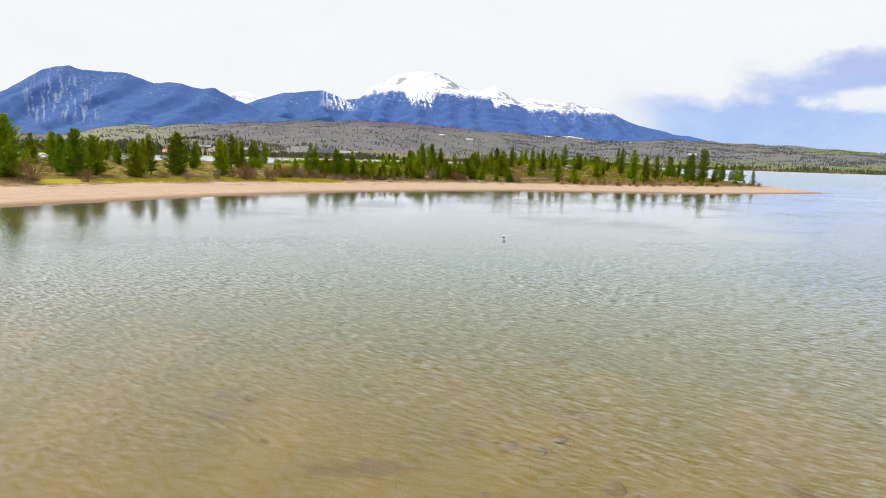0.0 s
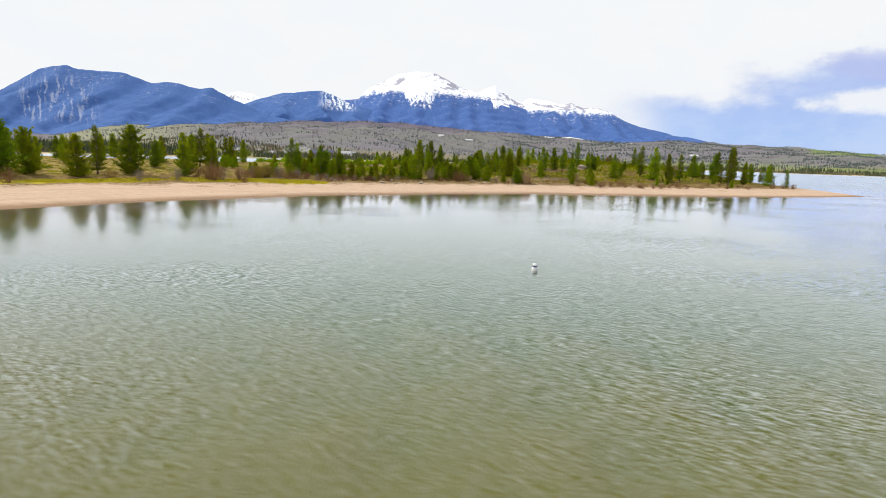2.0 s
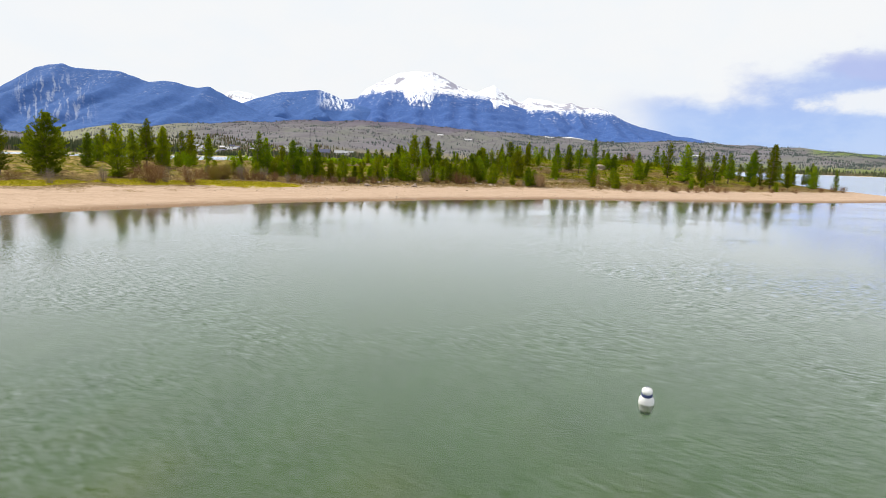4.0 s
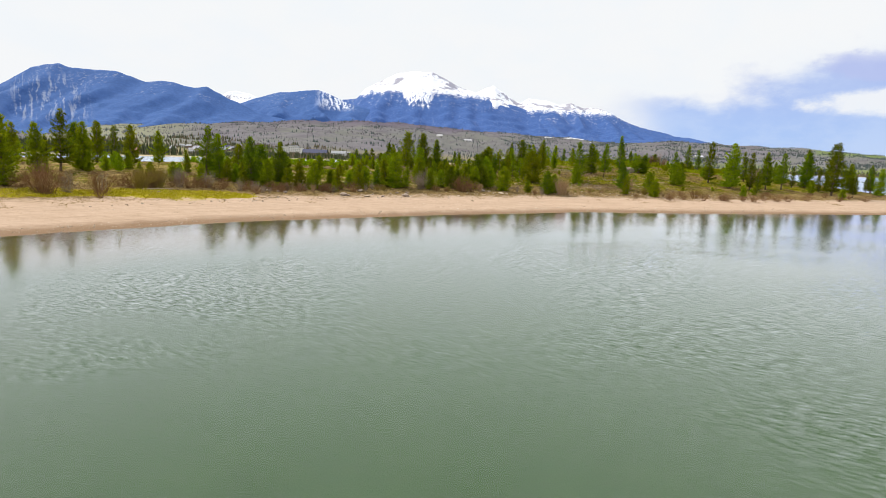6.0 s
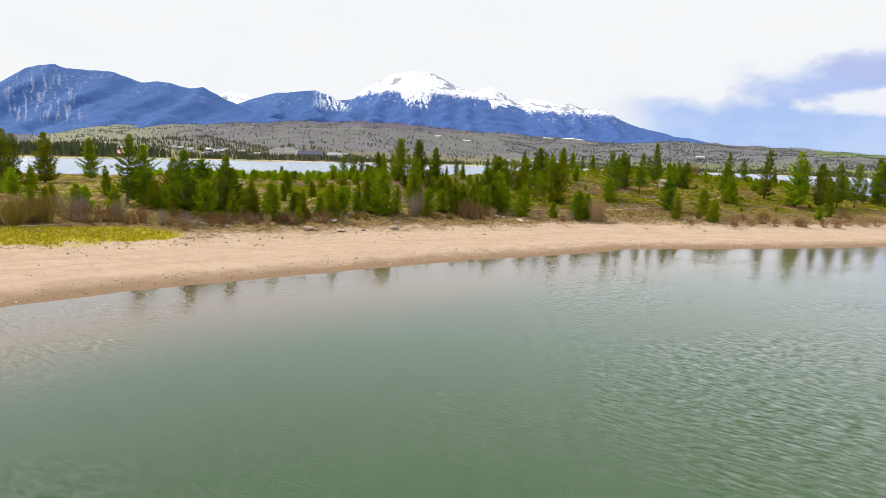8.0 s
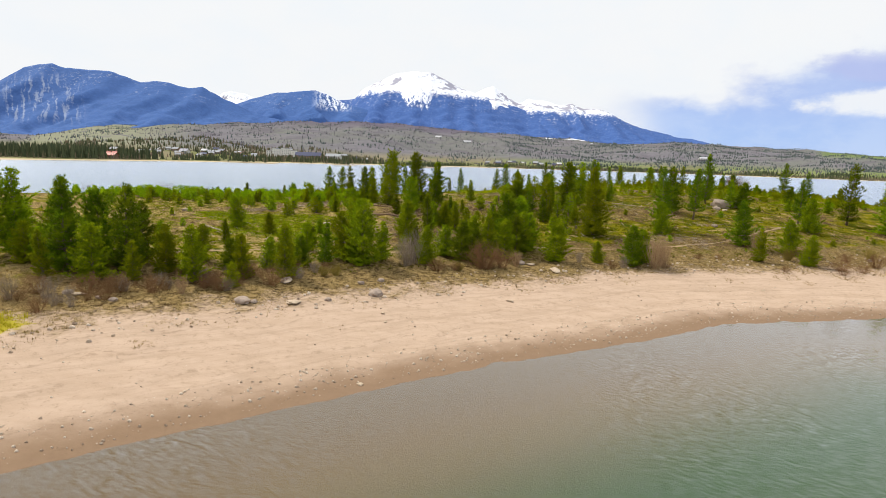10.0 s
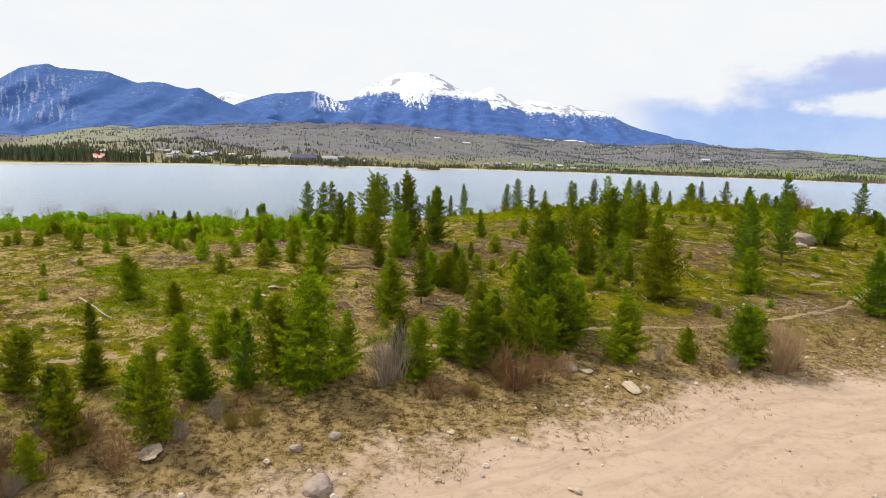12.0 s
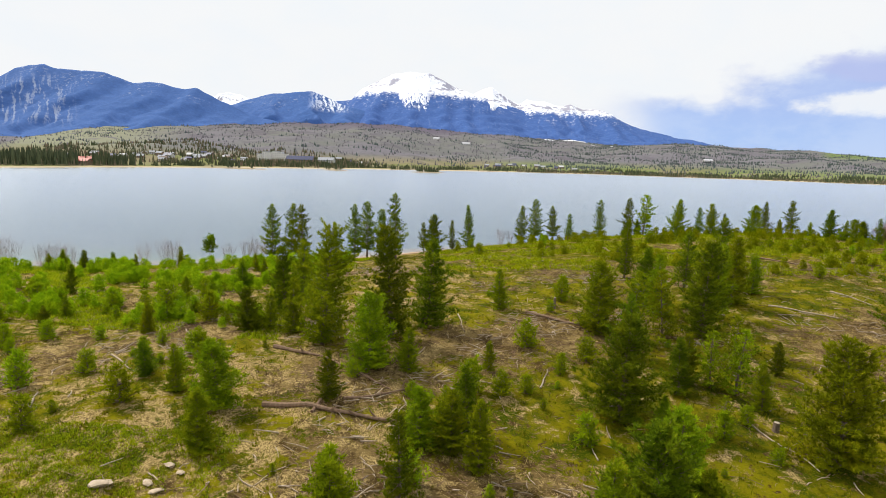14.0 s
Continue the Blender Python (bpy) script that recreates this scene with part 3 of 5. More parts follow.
class Soup:
    """Collects faces for one mesh."""

    def __init__(self):
        self.v, self.f = [], []

    def tri(self, a, b, c):
        k = len(self.v)
        self.v += [a, b, c]
        self.f.append((k, k + 1, k + 2))

    def tube(self, line, radii, sides=5, cap=True):
        k = len(self.v)
        for i, (p, r) in enumerate(zip(line, radii)):
            a, b = line[max(i - 1, 0)], line[min(i + 1, len(line) - 1)]
            d = (Vector(b) - Vector(a)).normalized()
            u = d.orthogonal().normalized()
            w = d.cross(u)
            for s in range(sides):
                q = 2 * math.pi * s / sides
                self.v.append(tuple(Vector(p) + (u * math.cos(q) + w * math.sin(q)) * r))
        for i in range(len(line) - 1):
            for s in range(sides):
                t = (s + 1) % sides
                self.f.append((k + i * sides + s, k + i * sides + t, k + (i + 1) * sides + t, k + (i + 1) * sides + s))
        if cap:
            self.f.append(tuple(k + s for s in reversed(range(sides))))
            self.f.append(tuple(k + (len(line) - 1) * sides + s for s in range(sides)))

    def add(self, verts, faces):
        k = len(self.v)
        self.v += [tuple(v) for v in verts]
        self.f += [tuple(i + k for i in f) for f in faces]

    def box(self, x0, x1, y0, y1, z0, z1):
        self.add([(x0, y0, z0), (x1, y0, z0), (x1, y1, z0), (x0, y1, z0), (x0, y0, z1), (x1, y0, z1), (x1, y1, z1), (x0, y1, z1)],
                 [(0, 3, 2, 1), (4, 5, 6, 7), (0, 1, 5, 4), (1, 2, 6, 5), (2, 3, 7, 6), (3, 0, 4, 7)])

    def mesh(self, name, mat, smooth=False):
        return mesh_from(name, self.v, self.f, mat, smooth)


def height(x, y):
    """The ground under a point, read off the ground's own grid."""
    i, j = bisect_right(GRID_X, x) - 1, bisect_right(GRID_Y, y) - 1
    i, j = min(max(i, 0), len(GRID_X) - 2), min(max(j, 0), len(GRID_Y) - 2)
    u, v = (x - GRID_X[i]) / (GRID_X[i + 1] - GRID_X[i]), (y - GRID_Y[j]) / (GRID_Y[j + 1] - GRID_Y[j])
    a, b, c, d = GZ[j, i], GZ[j, i + 1], GZ[j + 1, i], GZ[j + 1, i + 1]
    return float((a * (1 - u) + b * u) * (1 - v) + (c * (1 - u) + d * u) * v)


def bisect_right(values, x):
    lo, hi = 0, len(values)
    while lo < hi:
        k = (lo + hi) // 2
        lo, hi = (lo, k) if x < values[k] else (k + 1, hi)
    return lo


# ---- plant and stone materials ----
def needle_material(name, dark, light, tip):
    m = Mat(name, 0.8, 0.04)
    col = m.mix(m.island, dark, light)
    col = m.mix(m.op("MULTIPLY", m.step(m.noise(1.2, 3, 0.5, local=True), 0.45, 0.7), 0.7), col, tip)
    hsv = m.n.new("ShaderNodeHueSaturation")
    m.put(m.op("ADD", m.op("MULTIPLY", m.rand, 0.04), 0.475), hsv.inputs["Hue"])
    m.put(m.op("ADD", m.op("MULTIPLY", m.rand, 0.5), 0.75), hsv.inputs["Value"])
    m.put(col, hsv.inputs["Color"])
    out = m.done(hsv.outputs[0])
    tr, mx = m.n.new("ShaderNodeBsdfTranslucent"), m.n.new("ShaderNodeMixShader")
    m.l.new(hsv.outputs[0], tr.inputs[0])
    mx.inputs[0].default_value = 0.36
    m.l.new(m.b.outputs[0], mx.inputs[1])
    m.l.new(tr.outputs[0], mx.inputs[2])
    m.l.new(mx.outputs[0], m.n["Material Output"].inputs["Surface"])
    return out


def plain_material(name, a, b, scale, rough=0.9, bump=0.02, stretch=(1, 1, 1), local=True, spec=0.2):
    m = Mat(name, rough, spec)
    f = m.noise(scale, 5, 0.65, stretch, local)
    col = m.mix(m.step(f, 0.3, 0.7), a, b)
    col = m.mix(m.op("MULTIPLY", m.rand, 0.35), col, tuple(c * 0.6 for c in a))
    m.bump(f, bump, 0.8)
    return m.done(col)


def island_material(name, a, b, rough=0.9):
    m = Mat(name, rough, 0.03)
    return m.done(m.mix(m.island, a, b))


NEEDLE = needle_material("pine_needles", (0.108, 0.165, 0.004), (0.300, 0.390, 0.006), (0.44, 0.49, 0.010))
NEEDLE_DARK = needle_material("old_pine_needles", (0.058, 0.104, 0.004), (0.175, 0.250, 0.006), (0.33, 0.39, 0.010))
NEEDLE_YOUNG = needle_material("sapling_needles", (0.165, 0.250, 0.004), (0.330, 0.430, 0.006), (0.50, 0.55, 0.010))
BARK = plain_material("pine_bark", (0.14, 0.10, 0.075), (0.25, 0.19, 0.14), 14, 0.95, 0.02, (1, 1, 0.3))
DEADWOOD = plain_material("weathered_wood", (0.30, 0.20, 0.13), (0.17, 0.105, 0.065), 9, 0.9, 0.015, (1, 1, 0.2))
GREYWOOD = plain_material("bleached_wood", (0.52, 0.42, 0.31), (0.33, 0.255, 0.18), 9, 0.9, 0.015, (1, 1, 0.2))
STONE = plain_material("granite", (0.42, 0.335, 0.265), (0.25, 0.195, 0.155), 3.5, 0.85, 0.05)
STONE_PALE = plain_material("pale_granite", (0.58, 0.46, 0.33), (0.40, 0.31, 0.215), 3.5, 0.85, 0.05)
STONE_WET = plain_material("sunken_stone", (0.30, 0.185, 0.062), (0.205, 0.125, 0.042), 3.5, 0.85, 0.05)
PEBBLE = island_material("pebbles", (0.68, 0.58, 0.46), (0.33, 0.245, 0.17), 0.8)
TWIG_RED = island_material("red_willow_twigs", (0.26, 0.150, 0.072), (0.17, 0.095, 0.045))
TWIG_GREY = island_material("grey_twigs", (0.33, 0.265, 0.20), (0.21, 0.165, 0.12))
TWIG_WAND = island_material("pale_brown_wands", (0.34, 0.25, 0.19), (0.22, 0.155, 0.12))
TWIG_TAN = island_material("tan_twigs", (0.44, 0.31, 0.17), (0.28, 0.18, 0.10))
TWIG_OLIVE = island_material("olive_twigs", (0.30, 0.235, 0.045), (0.20, 0.150, 0.040))
GRASS_DRY = island_material("dry_grass", (0.48, 0.36, 0.155), (0.20, 0.135, 0.048))
GRASS_GREEN = island_material("green_grass", (0.36, 0.33, 0.014), (0.52, 0.45, 0.028))
JUNIPER = needle_material("juniper_needles", (0.085, 0.105, 0.004), (0.175, 0.170, 0.006), (0.26, 0.215, 0.010))


# ---- pines ----
def tuft(s, at, ahead, size, rng, blades):
    """A spray of needles about a twig's end."""
    ahead = Vector(ahead).normalized()
    side = ahead.orthogonal().normalized()
    up = ahead.cross(side)
    at = Vector(at)
    for _ in range(blades):
        q, spread = rng.uniform(0, 2 * math.pi), rng.uniform(0.25, 1.25)
        d = (ahead * math.cos(spread) + (side * math.cos(q) + up * math.sin(q)) * math.sin(spread)).normalized()
        w = d.cross(Vector((rng.uniform(-1, 1), rng.uniform(-1, 1), rng.uniform(-1, 1)))).normalized() * size * rng.uniform(0.10, 0.18)
        tip = at + d * size * rng.uniform(0.8, 1.4)
        base = at - d * size * 0.12
        s.tri(tuple(base - w), tuple(base + w), tuple(tip))


def pine(name, seed, tall, wide, bare, dense, needles, label, shape=0.8, size=0.21, blades=10, whorl=1.0):
    """One pine: a tapered trunk and a crown of limbs with needle sprays, on an empty at its foot."""
    rng = random.Random(seed)
    root = empty(name, pose(0, 0, 0), label, "pine tree", "pines on the peninsula")
    trunk, crown = Soup(), Soup()
    lean = (rng.uniform(-0.03, 0.03), rng.uniform(-0.03, 0.03))

    def axis(z):
        return Vector((lean[0] * z + 0.03 * math.sin(z * 1.3 + seed), lean[1] * z + 0.03 * math.cos(z * 1.1 + seed), z))

    zs = [-0.15 + (tall + 0.1) * k / 8 for k in range(9)]
    r0 = 0.018 * tall + 0.012
    trunk.tube([axis(z) for z in zs], [r0 * (1.25 if k == 0 else 1) * (1 - 0.93 * k / 8) for k in range(9)], 7)
    z = bare * tall
    while z < tall * 0.985:
        t = (z - bare * tall) / (tall * (1 - bare))
        reach = wide / 2 * ((1 - t) ** shape) * (0.72 + 0.28 * min(1, t * 6)) * rng.uniform(0.8, 1.15) + 0.05
        limbs = max(3, round((4.5 + 2.0 * dense) * (1 - 0.4 * t)))
        first = rng.uniform(0, 6.28)
        for k in range(limbs):
            a = first + 6.283 * k / limbs + rng.uniform(-0.35, 0.35)
            ln = reach * rng.uniform(0.5, 1.2) * (0.92 + 0.28 * math.sin(2 * a + 2.6 * z / tall * 6 + seed))
            lift = rng.uniform(0.05, 0.35) + 0.5 * t
            start = axis(z + rng.uniform(-0.05, 0.05))
            out = Vector((math.cos(a), math.sin(a), 0))
            end = start + out * ln + Vector((0, 0, ln * lift))
            mid = start + out * ln * 0.5 + Vector((0, 0, ln * (lift * 0.35 - 0.06)))
            if ln > 0.25:
                trunk.tube([start, mid, end], [0.006 * tall * (1 - t) + 0.006, 0.009, 0.004], 3, False)
            n = max(1, round(ln / (size * 0.62) * dense))
            for j in range(n):
                u = 1 - (j / n) * 0.78 + rng.uniform(-0.06, 0.06)
                p = start.lerp(mid, u * 2) if u < 0.5 else mid.lerp(end, min(1.1, u * 2 - 1))
                off = out.cross(Vector((0, 0, 1))) * rng.uniform(-1, 1) * ln * 0.30 * (1.05 - u * 0.5)
                p = p + off + Vector((0, 0, rng.uniform(-0.3, 0.5) * size))
                tuft(crown, p, out * 0.7 + off.normalized() * 0.3 + Vector((0, 0, 1.15)), size * rng.uniform(0.75, 1.15), rng, blades)
        z += tall * rng.uniform(0.028, 0.056) * (1.15 - 0.35 * t) * whorl
    for k in range(5):
        tuft(crown, axis(tall * (0.93 + 0.02 * k)), (0, 0, 1), size * (1.0 - 0.1 * k), rng, blades)
    part("trunk", trunk.mesh("trunk", BARK, True), root)
    part("crown", crown.mesh("crown", needles), root)
    return root


def stand(kinds, places, seed, nominal):
    """Sets copies of the kinds of tree at the places (x, y, height)."""
    rng = random.Random(seed)
    for k, (x, y, h) in enumerate(places):
        ob, tall = kinds[k % len(kinds)], nominal[k % len(kinds)]
        s = h / tall
        t = copy_thing(ob, pose(x, y, height(x, y) - 0.04, rng.uniform(-3, 3), rng.uniform(-1, 4), rng.uniform(0, 360)))
        t.scale = (s * rng.uniform(0.92, 1.1), s * rng.uniform(0.92, 1.1), s)


def remove_model(obs):
    for ob in obs:
        for o in (*ob.children_recursive, ob):
            bpy.data.objects.remove(o)


BUSHY = [(-79.7, 108.1, 10.6), (-74.3, 118.5, 8.9), (-73.6, 123.7, 7.7), (-67.4, 127.3, 7.2), (-63.3, 136.6, 9.1), (-29.6, 160.3, 4.1), (-25.8, 163.5, 3.7), (-32.2, 165.7, 5.6), (-24.8, 167.3, 3.0), (-16.8, 168.3, 2.3),
         (-22.1, 168.6, 2.0), (-11.8, 170.6, 5.7), (-6.2, 172.5, 3.5), (-3.0, 174.4, 3.7), (-4.6, 175.8, 3.0), (6.3, 177.3, 4.2), (14.1, 178.0, 4.0), (-22.5, 178.3, 2.1), (10.8, 178.4, 2.2), (1.0, 180.5, 3.1),
         (-26.6, 180.6, 3.2), (-8.8, 181.6, 4.0)]
BUSHY_BACK = [(34.1, 182.5, 3.3), (1.9, 183.0, 5.4), (34.8, 187.5, 3.9), (22.5, 194.3, 4.1), (-71.0, 180, 7.0), (-37.6, 198.7, 2.0), (44.4, 200.4, 4.6), (41.2, 213.6, 4.1), (74.8, 217.4, 4.4), (75.0, 223.3, 3.3),
              (54.2, 246.0, 3.5), (50.2, 247.0, 3.1), (38.6, 252.0, 4.3), (54.6, 252.0, 2.9)]
CONIC = [(-55.6, 142.7, 8.6), (-65.9, 150.7, 5.9), (-58.9, 153.2, 6.9), (-57.9, 161.3, 7.2), (-32.7, 162.0, 7.1), (-22.9, 162.0, 4.3), (-19.8, 163.2, 3.5), (-29.1, 163.5, 6.6), (-16.8, 164.3, 4.2), (-38.9, 165.6, 6.9),
         (-29.0, 166.1, 4.9), (-36.5, 166.8, 5.5), (-45.3, 168.4, 3.6), (-14.9, 169.4, 3.5), (4.2, 181.5, 4.0), (29.1, 182.9, 3.5), (30.5, 189.5, 5.5), (-66, 178, 7.4), (56.3, 201.7, 9.3), (27.9, 206.9, 6.6)]
CONIC_BACK = [(87.1, 210.8, 6.5), (78.3, 213.2, 7.9), (39.3, 213.4, 4.5), (94.1, 211.0, 6.2), (-8.2, 247.0, 5.5), (25.9, 248.0, 5.3), (31.5, 250.0, 4.5), (48.5, 250.0, 4.2), (50.7, 250.0, 2.8), (48.5, 255.0, 2.4),
              (24.8, 262, 2.7), (46.8, 260, 2.7)]
SLIM = [(-66.4, 131.6, 8.7), (-59.6, 158.8, 8.8), (-40.5, 164.1, 8.0), (-58.0, 170.2, 6.8), (-6.8, 184.4, 4.3), (23.3, 197.1, 8.0), (60.4, 201.6, 7.8), (64.6, 203.4, 7.9), (29.8, 203.5, 7.1), (79.3, 204.4, 11.2),
        (45.6, 205.4, 6.3), (69.0, 205.4, 7.8), (54.2, 208.1, 9.0), (83.5, 211.5, 10.5), (14.7, 214.9, 5.2), (36.4, 216.0, 7.9), (17.9, 216.3, 6.4), (81.7, 218.5, 8.5), (11.0, 219.9, 5.6)]
SLIM_BACK = [(-12.4, 237.0, 8.1), (-14.2, 238.0, 6.3), (-17.0, 244.0, 7.8), (51.2, 244.0, 3.6), (-19.0, 246.0, 7.7), (28.3, 246.0, 4.0), (-27.4, 250.0, 8.3), (-32.5, 252.0, 8.6), (-9.7, 252.0, 4.6), (-5.5, 254.0, 4.6),
             (-30.5, 255.0, 8.9), (7.1, 255.0, 6.7), (-3.0, 256.0, 6.8), (5.1, 256.0, 6.0), (12.4, 256.0, 4.1), (42.4, 256.0, 5.1), (10.4, 258.0, 5.4), (37.1, 258.0, 3.4), (18.5, 262.0, 6.4), (23.0, 262.0, 6.4),
             (49.6, 262.0, 5.9)]
MORE = [(-9.4, 185.4, 1.4), (-31.8, 201.5, 1.5), (-13.4, 177.8, 4.1), (-18.1, 181.1, 1.6), (-17.4, 175.5, 1.8), (-2.7, 181.4, 3.0)]

# the upland about the trail's end
KNOLL_BUSHY = [(4.9, 204.1, 4.9), (3.5, 193.2, 5.4), (12.9, 190.5, 6.0), (-5.0, 189.3, 2.9), (-21.3, 194.3, 1.9), (-16.2, 191.2, 3.4), (-15.6, 187.7, 2.7), (-18.4, 201.7, 2.8),
               (-9.6, 196.2, 4.4), (-6.4, 189.5, 2.7), (-30.9, 200.3, 1.6), (2.6, 185.0, 3.4), (4.4, 184.6, 3.2), (0.8, 184.4, 3.0)]
KNOLL_CONIC = [(-1.6, 207.9, 3.1), (10.2, 211.2, 4.6), (8.6, 197.8, 3.0), (17.4, 211.9, 5.5), (14.8, 199.8, 2.1), (11.6, 195.0, 2.8), (10.3, 208.5, 4.7), (7.7, 196.5, 3.3), (20.9, 215.6, 3.4), (14.6, 209.0, 5.6), (5.9, 200.6, 4.0), (-2.9, 197.2, 1.8), (-3.8, 188.2, 3.3), (-4.2, 191.0, 3.3),
               (5.6, 193.0, 1.6), (-18.8, 192.5, 2.5), (-11.1, 192.3, 2.5), (-17.0, 201.9, 2.4), (-15.4, 201.6, 3.6), (-6.8, 203.5, 6.0), (-7.5, 196.4, 2.6), (-5.3, 189.8, 2.7), (-17.1, 205.5, 4.9), (-16.9, 209.5, 4.7)]
KNOLL_TALL = [(11.8, 204.1, 6.8), (-13.0, 199.2, 7.4), (-8.9, 201.0, 7.2)]
KNOLL_PALE = [(25.5, 261.0, 6.6), (9.2, 204.0, 4.6), (9.6, 197.1, 3.3), (7.2, 203.7, 4.6), (10.9, 196.6, 3.8), (13.0, 206.9, 5.2), (8.4, 192.3, 2.0), (12.0, 199.6, 3.4)]
KNOLL_SMALL = [(3.5, 211.1, 2.0), (10.0, 193.4, 1.0), (-0.4, 200.8, 1.7), (3.1, 199.7, 1.4), (1.3, 197.6, 1.2), (-4.0, 194.4, 1.9), (-2.4, 194.6, 1.3), (-1.0, 195.2, 1.0), (8.2, 191.9, 1.3),
               (1.4, 190.8, 1.5), (-20.8, 191.1, 1.8), (-6.7, 186.6, 1.4), (-9.5, 185.3, 1.9), (-23.6, 188.4, 1.5), (-26.8, 192.4, 1.8), (-24.5, 194.5, 1.2), (-21.8, 203.7, 2.0), (-25.0, 204.5, 2.4)]

bushy = [pine("pine_tree", 101 + k, 4.5, 3.3 + 0.2 * k, 0.02, 1.7, (NEEDLE, NEEDLE_DARK, NEEDLE)[k], "broad bushy green pine branched to the ground", 0.62, 0.165, 10, 0.86) for k in range(3)]
conic = [pine("pine_tree", 111 + k, 5.0, 2.9 + 0.2 * k, 0.04, 1.6, (NEEDLE, NEEDLE_DARK, NEEDLE)[k], "conical green pine on the sandy upland", 0.75, 0.165, 10, 0.86) for k in range(3)]
slim = [pine("pine_tree", 121 + k, 7.0, 2.8 + 0.3 * k, 0.08 + 0.05 * k, 1.5, NEEDLE_DARK, "tall slim pine with an open crown", 0.66, 0.175, 9, 0.85) for k in range(3)]
small = [pine("pine_sapling", 131 + k, 1.2, 0.9 + 0.12 * k, 0.04, 0.8, NEEDLE_YOUNG, "bright green pine sapling in mossy ground", 0.65, 0.15, 6) for k in range(4)]
brush = [pine("pine_sapling", 181 + k, 1.2, 1.0 + 0.12 * k, 0.04, 0.8, NEEDLE_YOUNG, "bright green pine sapling in the thicket", 0.65, 0.2, 5, 1.25) for k in range(4)]
tall = [pine("pine_tree", 151 + k, 7.0, 3.5 + 0.3 * k, 0.03, 1.8, (NEEDLE_DARK, NEEDLE)[k], "tall dark pine with a ragged crown", 0.5, 0.175, 10, 0.80) for k in range(2)]
bright = [pine("pine_tree", 171 + k, 3.6, 2.6 + 0.2 * k, 0.02, 1.4, NEEDLE_YOUNG, "bushy bright yellow-green young pine near the bank", 0.6, 0.165, 10, 0.9) for k in range(2)]
pale = [pine("pine_tree", 161, 3.5, 2.3, 0.06, 1.05, NEEDLE, "thin pale green young pine", 0.7, 0.2, 8, 1.5)]
stand(bushy, KNOLL_BUSHY, 31, [4.5] * 3)
stand(conic, KNOLL_CONIC, 32, [5.0] * 3)
stand(tall, KNOLL_TALL, 33, [7.0] * 2)
stand(pale, KNOLL_PALE, 34, [3.5])
stand(small, KNOLL_SMALL, 35, [1.2] * 4)
stand(bushy, BUSHY, 1, [4.5] * 3)
stand(bushy, BUSHY_BACK, 2, [4.5] * 3)
stand(conic, CONIC, 3, [5.0] * 3)
stand(conic, CONIC_BACK, 4, [5.0] * 3)
stand(slim, SLIM, 5, [7.0] * 3)
stand(slim, SLIM_BACK, 6, [7.0] * 3)
CLUMP = [(-18.8, 166.5, 2.6), (-16.5, 168.0, 2.6), (-21.9, 168.5, 2.2), (-18.0, 174.4, 2.0), (-25.1, 173.5, 2.2), (-0.5, 176.5, 4.2), (1.2, 177.2, 3.8), (2.6, 178.8, 4.0), (-2.0, 178.2, 3.6), (3.6, 180.3, 4.2), (-7.4, 173.9, 3.2), (0.2, 182.5, 4.5), (3.4, 185.2, 5.0), (-1.6, 174.0, 3.2), (15.6, 179.6, 3.4),
         (-33, 160, 3.5), (-30, 161.6, 3.4), (-27, 161, 3.0), (-24, 163.5, 2.6), (-21.3, 164.8, 2.8), (-13.6, 171.8, 4.2), (-10.4, 172.2, 3.6)]
stand(bushy + conic, CLUMP, 8, [4.5] * 3 + [5.0] * 3)
stand(conic + bushy, MORE, 7, [5.0] * 3 + [4.5] * 3)


def scatter(count, box, seed, low, high, keep):
    rng, out = random.Random(seed), []
    for _ in range(count * 12):
        if len(out) == count:
            break
        x, y = rng.uniform(box[0], box[1]), rng.uniform(box[2], box[3])
        if keep(x, y, rng):
            out.append((x, y, rng.uniform(low, high)))
    return out


TAKEN = [(x, y) for x, y, h in BUSHY + BUSHY_BACK + CONIC + CONIC_BACK + SLIM + SLIM_BACK + MORE + CLUMP + KNOLL_BUSHY + KNOLL_CONIC + KNOLL_TALL + KNOLL_PALE + KNOLL_SMALL]


def clear_of(x, y, r):
    return all((x - a) ** 2 + (y - b) ** 2 > r * r for a, b in TAKEN)


def shore_gap(x, y):
    best = 1e9
    for (ax, ay), (bx, by) in zip(SHORE[:-1], SHORE[1:]):
        dx, dy = bx - ax, by - ay
        k = min(1.0, max(0.0, ((x - ax) * dx + (y - ay) * dy) / (dx * dx + dy * dy)))
        best = min(best, math.hypot(x - ax - k * dx, y - ay - k * dy))
    return best


def on_upland(x, y, rng):
    return height(x, y) > 2.4 and clear_of(x, y, 1.2)


